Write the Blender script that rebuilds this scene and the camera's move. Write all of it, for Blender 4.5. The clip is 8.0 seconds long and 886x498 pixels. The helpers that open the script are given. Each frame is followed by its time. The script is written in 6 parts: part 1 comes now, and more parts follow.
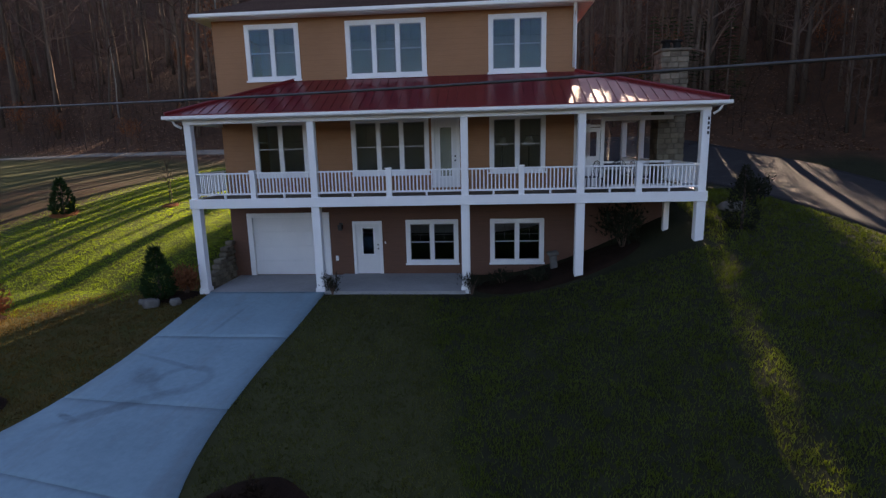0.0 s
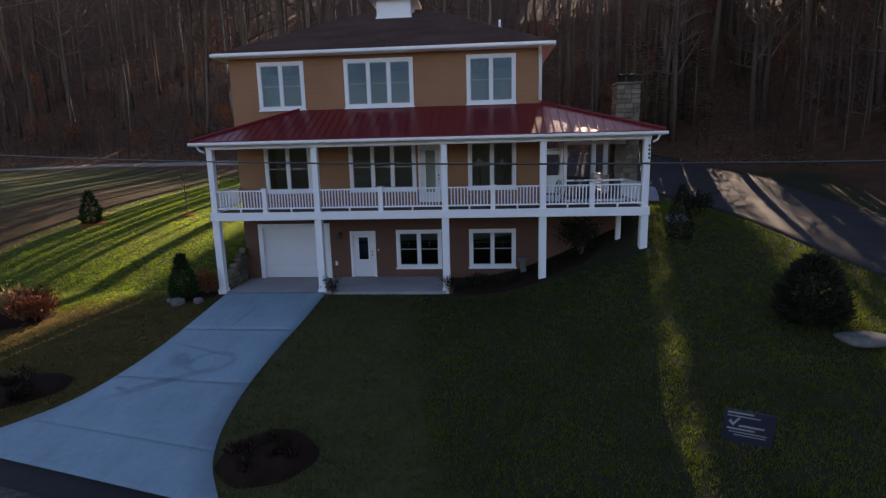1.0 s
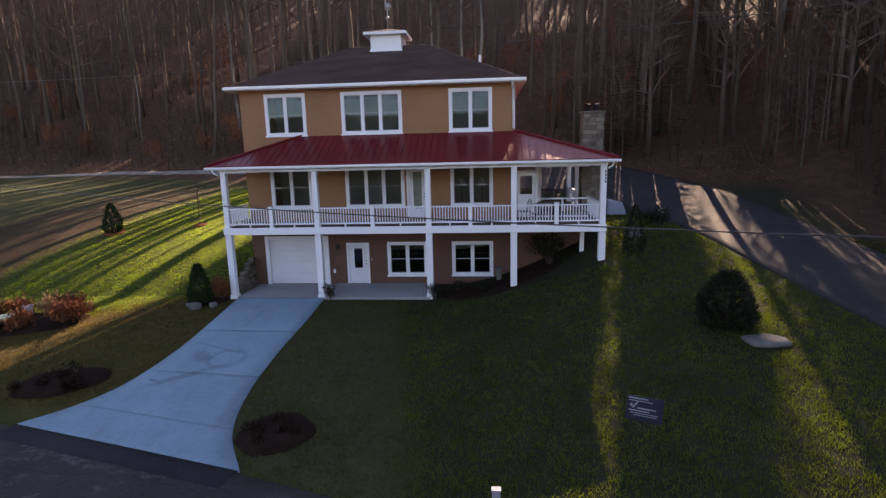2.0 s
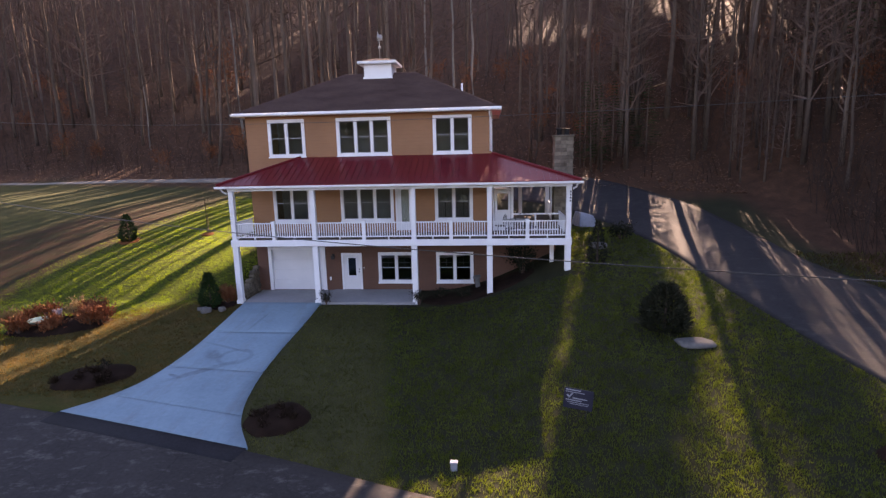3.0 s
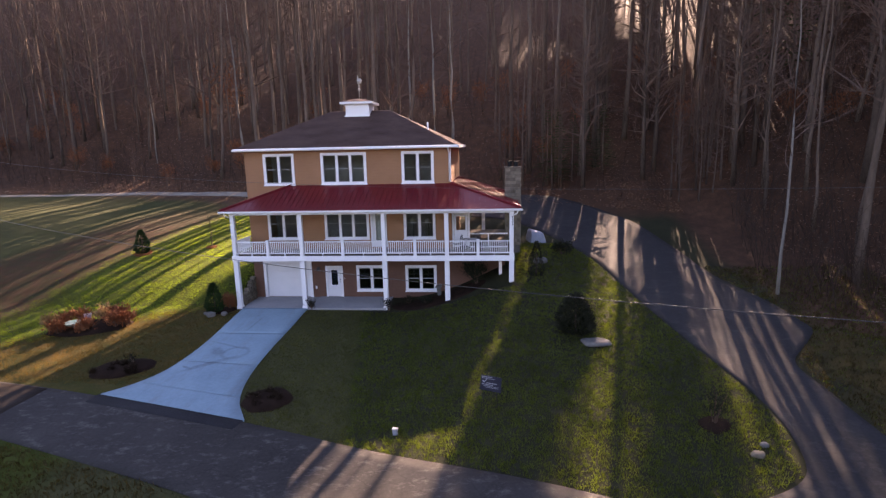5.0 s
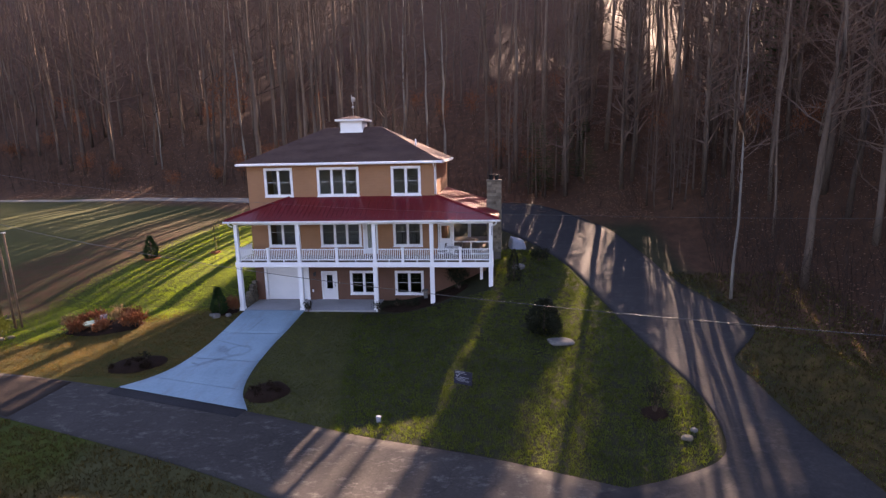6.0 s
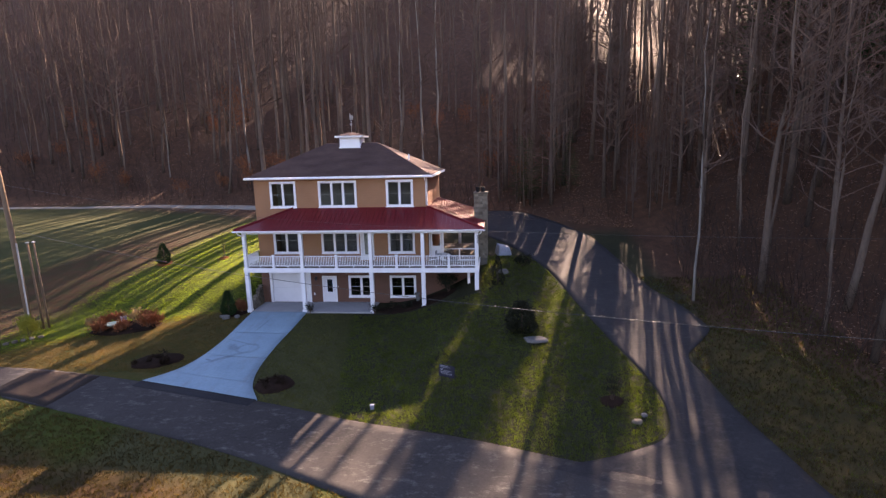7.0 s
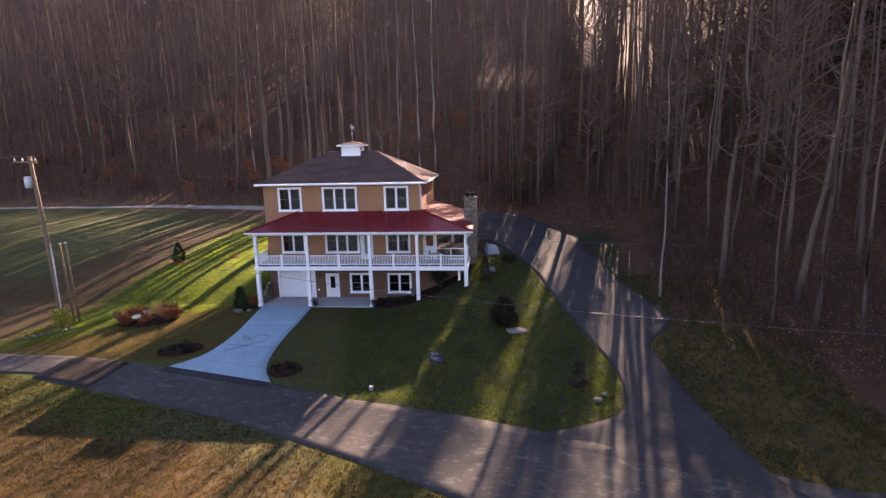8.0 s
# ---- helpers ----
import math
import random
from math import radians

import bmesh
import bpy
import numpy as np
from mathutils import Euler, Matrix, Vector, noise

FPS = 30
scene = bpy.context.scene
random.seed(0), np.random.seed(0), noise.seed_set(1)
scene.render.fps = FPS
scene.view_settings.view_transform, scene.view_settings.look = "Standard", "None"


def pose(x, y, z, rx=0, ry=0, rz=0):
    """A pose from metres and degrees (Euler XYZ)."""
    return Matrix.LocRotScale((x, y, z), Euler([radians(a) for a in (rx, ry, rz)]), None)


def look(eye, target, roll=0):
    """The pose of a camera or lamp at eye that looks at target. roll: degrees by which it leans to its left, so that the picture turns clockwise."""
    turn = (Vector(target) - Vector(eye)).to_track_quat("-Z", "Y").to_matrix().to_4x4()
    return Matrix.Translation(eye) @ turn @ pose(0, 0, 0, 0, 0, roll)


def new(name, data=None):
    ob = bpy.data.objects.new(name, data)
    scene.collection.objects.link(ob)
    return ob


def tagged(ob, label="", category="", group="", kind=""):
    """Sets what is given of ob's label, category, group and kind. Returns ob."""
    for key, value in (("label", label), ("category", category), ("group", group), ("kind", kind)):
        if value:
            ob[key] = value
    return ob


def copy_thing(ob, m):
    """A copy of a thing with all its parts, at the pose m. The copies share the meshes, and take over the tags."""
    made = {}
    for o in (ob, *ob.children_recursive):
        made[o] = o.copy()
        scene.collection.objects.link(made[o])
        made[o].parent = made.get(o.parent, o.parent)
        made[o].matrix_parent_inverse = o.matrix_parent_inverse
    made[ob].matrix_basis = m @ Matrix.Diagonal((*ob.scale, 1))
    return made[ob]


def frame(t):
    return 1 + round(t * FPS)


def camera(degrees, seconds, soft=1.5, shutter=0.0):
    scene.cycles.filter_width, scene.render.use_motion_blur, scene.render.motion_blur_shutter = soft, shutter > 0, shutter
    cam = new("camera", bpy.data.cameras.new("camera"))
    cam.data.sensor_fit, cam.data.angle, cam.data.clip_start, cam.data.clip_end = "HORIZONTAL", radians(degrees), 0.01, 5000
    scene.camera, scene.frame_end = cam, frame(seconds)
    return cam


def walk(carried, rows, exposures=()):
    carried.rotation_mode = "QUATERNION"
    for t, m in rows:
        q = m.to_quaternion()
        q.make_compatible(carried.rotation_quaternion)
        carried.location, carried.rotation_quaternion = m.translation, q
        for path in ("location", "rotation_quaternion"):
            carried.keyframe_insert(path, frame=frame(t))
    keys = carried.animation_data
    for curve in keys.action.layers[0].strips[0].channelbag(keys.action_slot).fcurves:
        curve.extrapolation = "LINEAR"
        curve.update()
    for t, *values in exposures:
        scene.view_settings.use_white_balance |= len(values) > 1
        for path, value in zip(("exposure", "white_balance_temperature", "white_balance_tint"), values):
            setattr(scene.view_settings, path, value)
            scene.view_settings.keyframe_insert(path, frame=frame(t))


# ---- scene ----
LENS = 79.7
cam = camera(LENS, 8.0, soft=1.35)
PATH = [
    (0, (10.996, -19.097, 4.71), (10.838, -17.14, 4.328), -1.4),
    (0.5, (11.351, -20.516, 5.098), (11.197, -18.559, 4.711), -1.5),
    (1, (11.864, -21.906, 5.372), (11.704, -19.947, 5.003), -1.4),
    (1.5, (12.439, -23.201, 5.936), (12.268, -21.244, 5.558), -1.4),
    (2, (12.915, -24.5, 6.438), (12.743, -22.544, 6.061), -1.4),
    (3.5, (14.619, -28.163, 7.946), (14.438, -26.208, 7.566), -1.3),
    (4, (15.221, -29.295, 8.375), (15.04, -27.34, 7.993), -1.3),
    (4.5, (15.83, -30.436, 8.749), (15.65, -28.48, 8.371), -1.3),
    (6, (17.674, -34.174, 10.17), (17.49, -32.219, 9.791), -1.2),
    (6.5, (18.181, -35.591, 10.574), (17.996, -33.635, 10.201), -1.3),
    (7, (18.702, -37.107, 11.098), (18.514, -35.151, 10.725), -1.3),
    (7.5, (19.104, -38.815, 11.664), (18.919, -36.86, 11.284), -1.2),
    (8, (19.608, -40.615, 12.169), (19.42, -38.663, 11.777), -1.3),
]
EXPOSURE = [(0.0, 2.55, 7700, 26), (0.5, 2.3, 7600, 25), (1.0, 2.42, 7700, 26), (2.0, 2.98, 8200, 33), (3.5, 3.44, 8300, 41), (8.0, 3.42, 7900, 37)]
walk(cam, [(t, look(eye, target, roll)) for t, eye, target, roll in PATH], EXPOSURE)

# ---- world and sun ----
SUN_AZ, SUN_EL = radians(13.5), radians(28.2)
world = bpy.data.worlds.new("sky_world")
scene.world = world
world.use_nodes = True
wt = world.node_tree
sky = wt.nodes.new("ShaderNodeTexSky")
sky.sky_type = "NISHITA"
sky.sun_disc = False
sky.sun_elevation, sky.sun_rotation = SUN_EL, SUN_AZ
sky.air_density, sky.dust_density, sky.ozone_density = 1.0, 0.4, 3.0
wt.nodes["Background"].inputs["Strength"].default_value = 0.05
wt.links.new(sky.outputs[0], wt.nodes["Background"].inputs["Color"])

sun_data = bpy.data.lights.new("sun", "SUN")
sun_data.energy, sun_data.angle, sun_data.color = 5.0, radians(0.42), (1.0, 0.88, 0.70)
sun_dir = Vector((math.sin(SUN_AZ) * math.cos(SUN_EL), math.cos(SUN_AZ) * math.cos(SUN_EL), math.sin(SUN_EL)))
sun = new("sun", sun_data)
sun.matrix_world = look(sun_dir * 200, (0, 0, 0))


# ---- materials ----
def nodes_of(name):
    m = bpy.data.materials.new(name)
    m.use_nodes = True
    t = m.node_tree
    return m, t, t.nodes["Principled BSDF"]


def link(t, a, b):
    t.links.new(a, b)


def noise_of(t, coord, scale, detail=4.0, rough=0.55, stretch=(1, 1, 1)):
    mp = t.nodes.new("ShaderNodeMapping")
    mp.inputs["Scale"].default_value = stretch
    n = t.nodes.new("ShaderNodeTexNoise")
    n.inputs["Scale"].default_value, n.inputs["Detail"].default_value, n.inputs["Roughness"].default_value = scale, detail, rough
    link(t, coord, mp.inputs["Vector"])
    link(t, mp.outputs[0], n.inputs["Vector"])
    return n.outputs["Fac"]


def ramp(t, fac, stops):
    r = t.nodes.new("ShaderNodeValToRGB")
    e = r.color_ramp.elements
    while len(e) < len(stops):
        e.new(0.5)
    for k, (pos, col) in zip(e, stops):
        k.position, k.color = pos, (*col, 1) if len(col) == 3 else (col[0], col[0], col[0], 1)
    link(t, fac, r.inputs["Fac"])
    return r.outputs["Color"]


def mix(t, fac, a, b, kind="MIX"):
    n = t.nodes.new("ShaderNodeMix")
    n.data_type, n.blend_type = "RGBA", kind
    for sock, v in ((n.inputs[0], fac), (n.inputs[6], a), (n.inputs[7], b)):
        if isinstance(v, (int, float)):
            sock.default_value = v
        elif isinstance(v, tuple):
            sock.default_value = (*v, 1)
        else:
            link(t, v, sock)
    return n.outputs[2]


def bumped(t, bsdf, height, strength, distance):
    b = t.nodes.new("ShaderNodeBump")
    b.inputs["Strength"].default_value, b.inputs["Distance"].default_value = strength, distance
    link(t, height, b.inputs["Height"])
    link(t, b.outputs[0], bsdf.inputs["Normal"])


def coords(t, which="Object"):
    return t.nodes.new("ShaderNodeTexCoord").outputs[which]


def world_pos(t):
    return t.nodes.new("ShaderNodeNewGeometry").outputs["Position"]


def surface(name, dark, light, rough=0.7, big=0.5, fine=12.0, bump=0.2, depth=0.01, metal=0.0, stretch=(1, 1, 1), vary=0.0):
    """A surface whose colour wanders between two tones at two scales, with fine relief."""
    m, t, b = nodes_of(name)
    co = world_pos(t)
    n1, n2 = noise_of(t, co, big, 3, 0.6, stretch), noise_of(t, co, fine, 5, 0.6, stretch)
    f = mix(t, 0.45, n1, n2)
    col = ramp(t, f, [(0.3, dark), (0.7, light)])
    if vary:
        info = t.nodes.new("ShaderNodeObjectInfo")
        hsv = t.nodes.new("ShaderNodeHueSaturation")
        mr = t.nodes.new("ShaderNodeMapRange")
        mr.inputs["To Min"].default_value, mr.inputs["To Max"].default_value = 1 - vary, 1 + vary
        link(t, info.outputs["Random"], mr.inputs["Value"])
        link(t, mr.outputs[0], hsv.inputs["Value"])
        link(t, col, hsv.inputs["Color"])
        col = hsv.outputs["Color"]
    link(t, col, b.inputs["Base Color"])
    b.inputs["Roughness"].default_value, b.inputs["Metallic"].default_value = rough, metal
    if rough > 0.72:
        b.inputs["Specular IOR Level"].default_value = 0.05
    if bump:
        bumped(t, b, n2, bump, depth)
    return m


def siding_material(name, dark, light):
    """Painted lap siding: board courses 0.18 m high, fading and grime."""
    m, t, b = nodes_of(name)
    co = world_pos(t)
    sep = t.nodes.new("ShaderNodeSeparateXYZ")
    link(t, co, sep.inputs[0])
    d = t.nodes.new("ShaderNodeMath")
    d.operation = "DIVIDE"
    d.inputs[1].default_value = 0.18
    link(t, sep.outputs["Z"], d.inputs[0])
    fr = t.nodes.new("ShaderNodeMath")
    fr.operation = "FRACT"
    link(t, d.outputs[0], fr.inputs[0])
    n1 = noise_of(t, co, 0.7, 4)
    n2 = noise_of(t, co, 9, 4, 0.6, (0.25, 0.25, 3))
    col = ramp(t, mix(t, 0.5, n1, n2), [(0.3, dark), (0.72, light)])
    line = ramp(t, fr.outputs[0], [(0.0, (0.55,)), (0.10, (1.0,))])
    col = mix(t, 0.35, col, line, "MULTIPLY")
    link(t, col, b.inputs["Base Color"])
    b.inputs["Roughness"].default_value = 0.75
    inv = t.nodes.new("ShaderNodeMath")
    inv.operation = "SUBTRACT"
    inv.inputs[0].default_value = 1.0
    link(t, fr.outputs[0], inv.inputs[1])
    bumped(t, b, inv.outputs[0], 0.3, 0.008)
    return m


def glass_material():
    m, t, b = nodes_of("window_glass")
    t.nodes.remove(b)
    fres = t.nodes.new("ShaderNodeFresnel")
    fres.inputs["IOR"].default_value = 1.48
    tr = t.nodes.new("ShaderNodeBsdfTransparent")
    tr.inputs["Color"].default_value = (0.80, 0.84, 0.84, 1)
    gl = t.nodes.new("ShaderNodeBsdfGlossy")
    gl.inputs["Roughness"].default_value = 0.03
    gl.inputs["Color"].default_value = (0.44, 0.60, 0.74, 1)
    mx = t.nodes.new("ShaderNodeMixShader")
    link(t, fres.outputs[0], mx.inputs[0])
    link(t, tr.outputs[0], mx.inputs[1])
    link(t, gl.outputs[0], mx.inputs[2])
    link(t, mx.outputs[0], t.nodes["Material Output"].inputs["Surface"])
    return m


WHITE = surface("white_paint", (0.76, 0.77, 0.78), (0.87, 0.87, 0.87), 0.5, 0.8, 25, 0.05, 0.003)
WHITE_DOOR = surface("white_door_paint", (0.70, 0.71, 0.72), (0.80, 0.80, 0.80), 0.4, 1.0, 20, 0.03, 0.002)
SIDING = siding_material("tan_siding", (0.28, 0.131, 0.062), (0.38, 0.179, 0.086))
# Same lap siding, slightly redder, with the porch shade put into its colour.
SIDING_LOW = siding_material("shaded_siding", (0.115, 0.051, 0.032), (0.17, 0.076, 0.047))
SHINGLE = surface("asphalt_shingle", (0.058, 0.037, 0.034), (0.115, 0.076, 0.070), 0.9, 0.6, 14, 0.5, 0.01, stretch=(1, 2, 2))
RED_METAL = surface("red_metal_roof", (0.125, 0.011, 0.014), (0.19, 0.019, 0.022), 0.29, 0.4, 5, 0.04, 0.004, metal=0.1)
red = RED_METAL.node_tree.nodes["Principled BSDF"].inputs
red["Specular IOR Level"].default_value, red["Coat Weight"].default_value = 0.2, 0.0
red["Coat Roughness"].default_value, red["Coat IOR"].default_value = 0.40, 1.6
GLASS = glass_material()


def stained_concrete():
    """Pale poured concrete, its base tinted with blue shade, with grime, long tyre tracks and one curled tyre mark."""
    m, t, b = nodes_of("stained_concrete")
    co = world_pos(t)
    n1, n2, n3 = noise_of(t, co, 0.45, 5, 0.6), noise_of(t, co, 7, 5, 0.65), noise_of(t, co, 1.1, 4, 0.7, (1.6, 0.35, 1))
    # The blue of skylit shade is put into these base tones.
    col = ramp(t, mix(t, 0.4, n1, n2), [(0.3, (0.112, 0.200, 0.248)), (0.7, (0.188, 0.308, 0.372))])
    col = mix(t, ramp(t, n3, [(0.50, (0.0,)), (0.72, (0.4,))]), col, (0.13, 0.145, 0.155))
    flat = t.nodes.new("ShaderNodeVectorMath")
    flat.operation = "MULTIPLY"
    flat.inputs[1].default_value = (1, 1, 0)
    link(t, co, flat.inputs[0])

    def mark(height_socket, profile, strength):
        patchy = ramp(t, noise_of(t, co, 2.3, 4, 0.7), [(0.32, (0.15,)), (0.6, (strength,))])
        return mix(t, 1.0, ramp(t, height_socket, profile), patchy, "MULTIPLY")

    def away(centre):
        d = t.nodes.new("ShaderNodeVectorMath")
        d.operation = "DISTANCE"
        d.inputs[1].default_value = (*centre, 0)
        link(t, flat.outputs[0], d.inputs[0])
        return d.outputs["Value"]

    def streak(a, b, width):
        """Distance from a straight skid mark from a to b, scaled so that its rim is at 0.5."""
        mid, half = ((a[0] + b[0]) / 2, (a[1] + b[1]) / 2), math.dist(a, b) / 2
        mp = t.nodes.new("ShaderNodeMapping")
        mp.vector_type = "TEXTURE"
        mp.inputs["Location"].default_value = (*mid, 0)
        mp.inputs["Rotation"].default_value = (0, 0, math.atan2(b[1] - a[1], b[0] - a[0]))
        mp.inputs["Scale"].default_value = (half * 2, width * 2, 1)
        link(t, flat.outputs[0], mp.inputs["Vector"])
        d = t.nodes.new("ShaderNodeVectorMath")
        d.operation = "LENGTH"
        link(t, mp.outputs[0], d.inputs[0])
        return d.outputs["Value"]
    rubber = (0.045, 0.055, 0.065)
    col = mix(t, mark(away((4.05, -8.2)), [(0.46, (0.0,)), (0.56, (1.0,)), (0.64, (1.0,)), (0.74, (0.0,))], 0.32), col, rubber)
    for p, q, w, k in (((1.95, -6.85), (4.6, -7.9), 0.10, 0.36), ((3.6, -3.5), (3.4, -5.9), 0.09, 0.3), ((2.6, -7.6), (3.5, -8.6), 0.35, 0.5), ((2.1, -9.6), (2.8, -9.9), 0.10, 0.6), ((2.0, -10.4), (4.6, -8.3), 0.22, 0.45)):
        col = mix(t, mark(streak(p, q, w), [(0.25, (1.0,)), (0.5, (0.0,))], k), col, rubber)
    link(t, col, b.inputs["Base Color"])
    b.inputs["Roughness"].default_value = 0.85
    bumped(t, b, n2, 0.15, 0.006)
    return m


CONCRETE = stained_concrete()
PATIO = surface("patio_concrete", (0.24, 0.24, 0.25), (0.34, 0.34, 0.34), 0.85, 0.6, 9, 0.15, 0.006)


def asphalt_material(name, dark, light, fleck):
    """Old asphalt: tonal drift, pale worn flecks, dark patches and fine cracks."""
    m, t, b = nodes_of(name)
    co = world_pos(t)
    n1, n2, n3 = noise_of(t, co, 0.35, 4, 0.6), noise_of(t, co, 9, 5, 0.7), noise_of(t, co, 1.6, 6, 0.75, (1, 1.8, 1))
    col = ramp(t, mix(t, 0.45, n1, n2), [(0.3, dark), (0.7, light)])
    col = mix(t, ramp(t, n3, [(0.53, (0.0,)), (0.70, (0.55,))]), col, fleck)
    vor = t.nodes.new("ShaderNodeTexVoronoi")
    vor.feature = "DISTANCE_TO_EDGE"
    vor.inputs["Scale"].default_value = 0.55
    warp = t.nodes.new("ShaderNodeVectorMath")
    warp.operation = "MULTIPLY_ADD"
    warp.inputs[1].default_value = (0.8, 0.8, 0.8)
    nz = t.nodes.new("ShaderNodeTexNoise")
    nz.inputs["Scale"].default_value = 0.9
    link(t, co, nz.inputs["Vector"])
    link(t, nz.outputs["Color"], warp.inputs[0])
    link(t, co, warp.inputs[2])
    link(t, warp.outputs[0], vor.inputs["Vector"])
    crack = ramp(t, vor.outputs["Distance"], [(0.0, (0.35,)), (0.012, (0.0,))])
    col = mix(t, crack, col, (0.008, 0.008, 0.008))
    link(t, col, b.inputs["Base Color"])
    b.inputs["Roughness"].default_value = 0.85
    b.inputs["Specular IOR Level"].default_value = 0.2
    bumped(t, b, n2, 0.35, 0.01)
    return m


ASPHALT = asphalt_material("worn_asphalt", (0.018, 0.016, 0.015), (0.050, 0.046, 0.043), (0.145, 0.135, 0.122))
# Darker copy of the lane's asphalt: tree shade put into its colour.
ASPHALT_SHADED = asphalt_material("shaded_drive_asphalt", (0.013, 0.012, 0.013), (0.036, 0.034, 0.034), (0.062, 0.058, 0.054))
ASPHALT_NEW = surface("fresh_asphalt", (0.018, 0.018, 0.02), (0.035, 0.035, 0.038), 0.75, 0.6, 12, 0.35, 0.01)
STONE = surface("field_stone", (0.085, 0.070, 0.052), (0.19, 0.16, 0.12), 0.85, 0.8, 9, 0.5, 0.02, vary=0.25)
PALE_STONE = surface("pale_stone", (0.085, 0.082, 0.076), (0.18, 0.172, 0.16), 0.8, 1.5, 9, 0.5, 0.02)
MULCH = surface("dark_mulch", (0.008, 0.005, 0.004), (0.034, 0.019, 0.013), 0.95, 2, 30, 0.9, 0.03)
BARK = surface("grey_bark", (0.055, 0.039, 0.031), (0.150, 0.110, 0.086), 0.9, 1.0, 9, 0.6, 0.02, stretch=(1, 1, 0.25), vary=0.35)
TWIG = surface("twig_bark", (0.068, 0.043, 0.034), (0.150, 0.098, 0.076), 0.9, 0.6, 6, 0, vary=0.3)
DARK = surface("dark_metal", (0.015, 0.015, 0.016), (0.03, 0.03, 0.032), 0.5, 2, 20, 0.05, 0.002)
DECK_WOOD = surface("grey_deck_boards", (0.12, 0.095, 0.075), (0.20, 0.165, 0.13), 0.8, 0.8, 12, 0.2, 0.005, stretch=(6, 0.6, 1))
POLE_WOOD = surface("weathered_pole_wood", (0.13, 0.085, 0.055), (0.26, 0.18, 0.12), 0.85, 1.0, 14, 0.4, 0.01, stretch=(1, 1, 0.12))
EVERGREEN = surface("evergreen_needles", (0.012, 0.028, 0.012), (0.035, 0.07, 0.025), 0.95, 1.2, 15, 0, vary=0.2)
EVERGREEN.node_tree.nodes["Principled BSDF"].inputs["Specular IOR Level"].default_value = 0.0
INTERIOR = surface("interior_paint", (0.36, 0.34, 0.33), (0.48, 0.46, 0.45), 0.8, 0.6, 8, 0.02, 0.002)


# ---- shape helpers ----
def box(bm, x0, x1, y0, y1, z0, z1):
    v = [bm.verts.new((x, y, z)) for x in (x0, x1) for y in (y0, y1) for z in (z0, z1)]
    for f in ((0, 1, 3, 2), (4, 6, 7, 5), (0, 4, 5, 1), (2, 3, 7, 6), (0, 2, 6, 4), (1, 5, 7, 3)):
        bm.faces.new([v[i] for i in f])
    return v


def prism(bm, pts, y0, y1, axis="y"):
    """A closed outline pushed from y0 to y1 along an axis."""
    def at(p, d):
        return {"y": (p[0], d, p[1]), "x": (d, p[0], p[1]), "z": (p[0], p[1], d)}[axis]
    a = [bm.verts.new(at(p, y0)) for p in pts]
    b = [bm.verts.new(at(p, y1)) for p in pts]
    n = len(pts)
    bm.faces.new(a)
    bm.faces.new(b[::-1])
    for i in range(n):
        bm.faces.new((a[i], b[i], b[(i + 1) % n], a[(i + 1) % n]))


def tube(bm, pts, radii, sides=6, cap=True):
    """A tapered round limb along points."""
    rings = []
    for i, p in enumerate(pts):
        p = Vector(p)
        d = (Vector(pts[min(i + 1, len(pts) - 1)]) - Vector(pts[max(i - 1, 0)])).normalized()
        u = d.orthogonal().normalized()
        w = d.cross(u)
        rings.append([bm.verts.new(p + radii[i] * (math.cos(a) * u + math.sin(a) * w)) for a in (2 * math.pi * k / sides for k in range(sides))])
    for a, b in zip(rings, rings[1:]):
        best = min(range(sides), key=lambda s: (a[0].co - b[s].co).length)
        for k in range(sides):
            bm.faces.new((a[k], a[(k + 1) % sides], b[(k + 1 + best) % sides], b[(k + best) % sides]))
    if cap:
        bm.faces.new(rings[0][::-1])
        bm.faces.new(rings[-1])


def mesh_of(name, bm, material, smooth=False, bevel=0.0):
    if bevel:
        bmesh.ops.bevel(bm, geom=bm.edges[:], offset=bevel, segments=1, affect="EDGES", profile=0.5)
    bmesh.ops.recalc_face_normals(bm, faces=bm.faces[:])
    me = bpy.data.meshes.new(name)
    bm.to_mesh(me)
    bm.free()
    me.materials.append(material)
    if smooth:
        me.shade_smooth()
    return me


def part(name, bm, material, parent, label="", smooth=False, bevel=0.0, at=None):
    """Links a bmesh (or a ready mesh) as one mesh object under a thing or part."""
    me = bm if isinstance(bm, bpy.types.Mesh) else mesh_of(name, bm, material, smooth, bevel)
    ob = new(name, me)
    ob.parent = parent
    if at is not None:
        ob.matrix_basis = at
    return tagged(ob, label) if label else ob


def thing(name, label, category, group="", kind="", at=None):
    ob = new(name)
    ob.empty_display_size = 0.3
    if at is not None:
        ob.matrix_basis = at
    return tagged(ob, label, category, group, kind)


def bm_box(*boxes):
    bm = bmesh.new()
    for b in boxes:
        box(bm, *b)
    return bm


# ---- terrain ----
def S(a, b, v):
    k = min(1.0, max(0.0, (v - a) / (b - a)))
    return k * k * (3 - 2 * k)


def hill_edge(x):
    """Where the wooded slope begins, for each x."""
    return min(31.0, 20.1 - 0.3 * x) - 0.9 * max(0.0, x - 31)


def soft(v, w):
    """A rounded max(v, 0)."""
    return w * math.log1p(math.exp(v / w)) if v < 30 * w else v


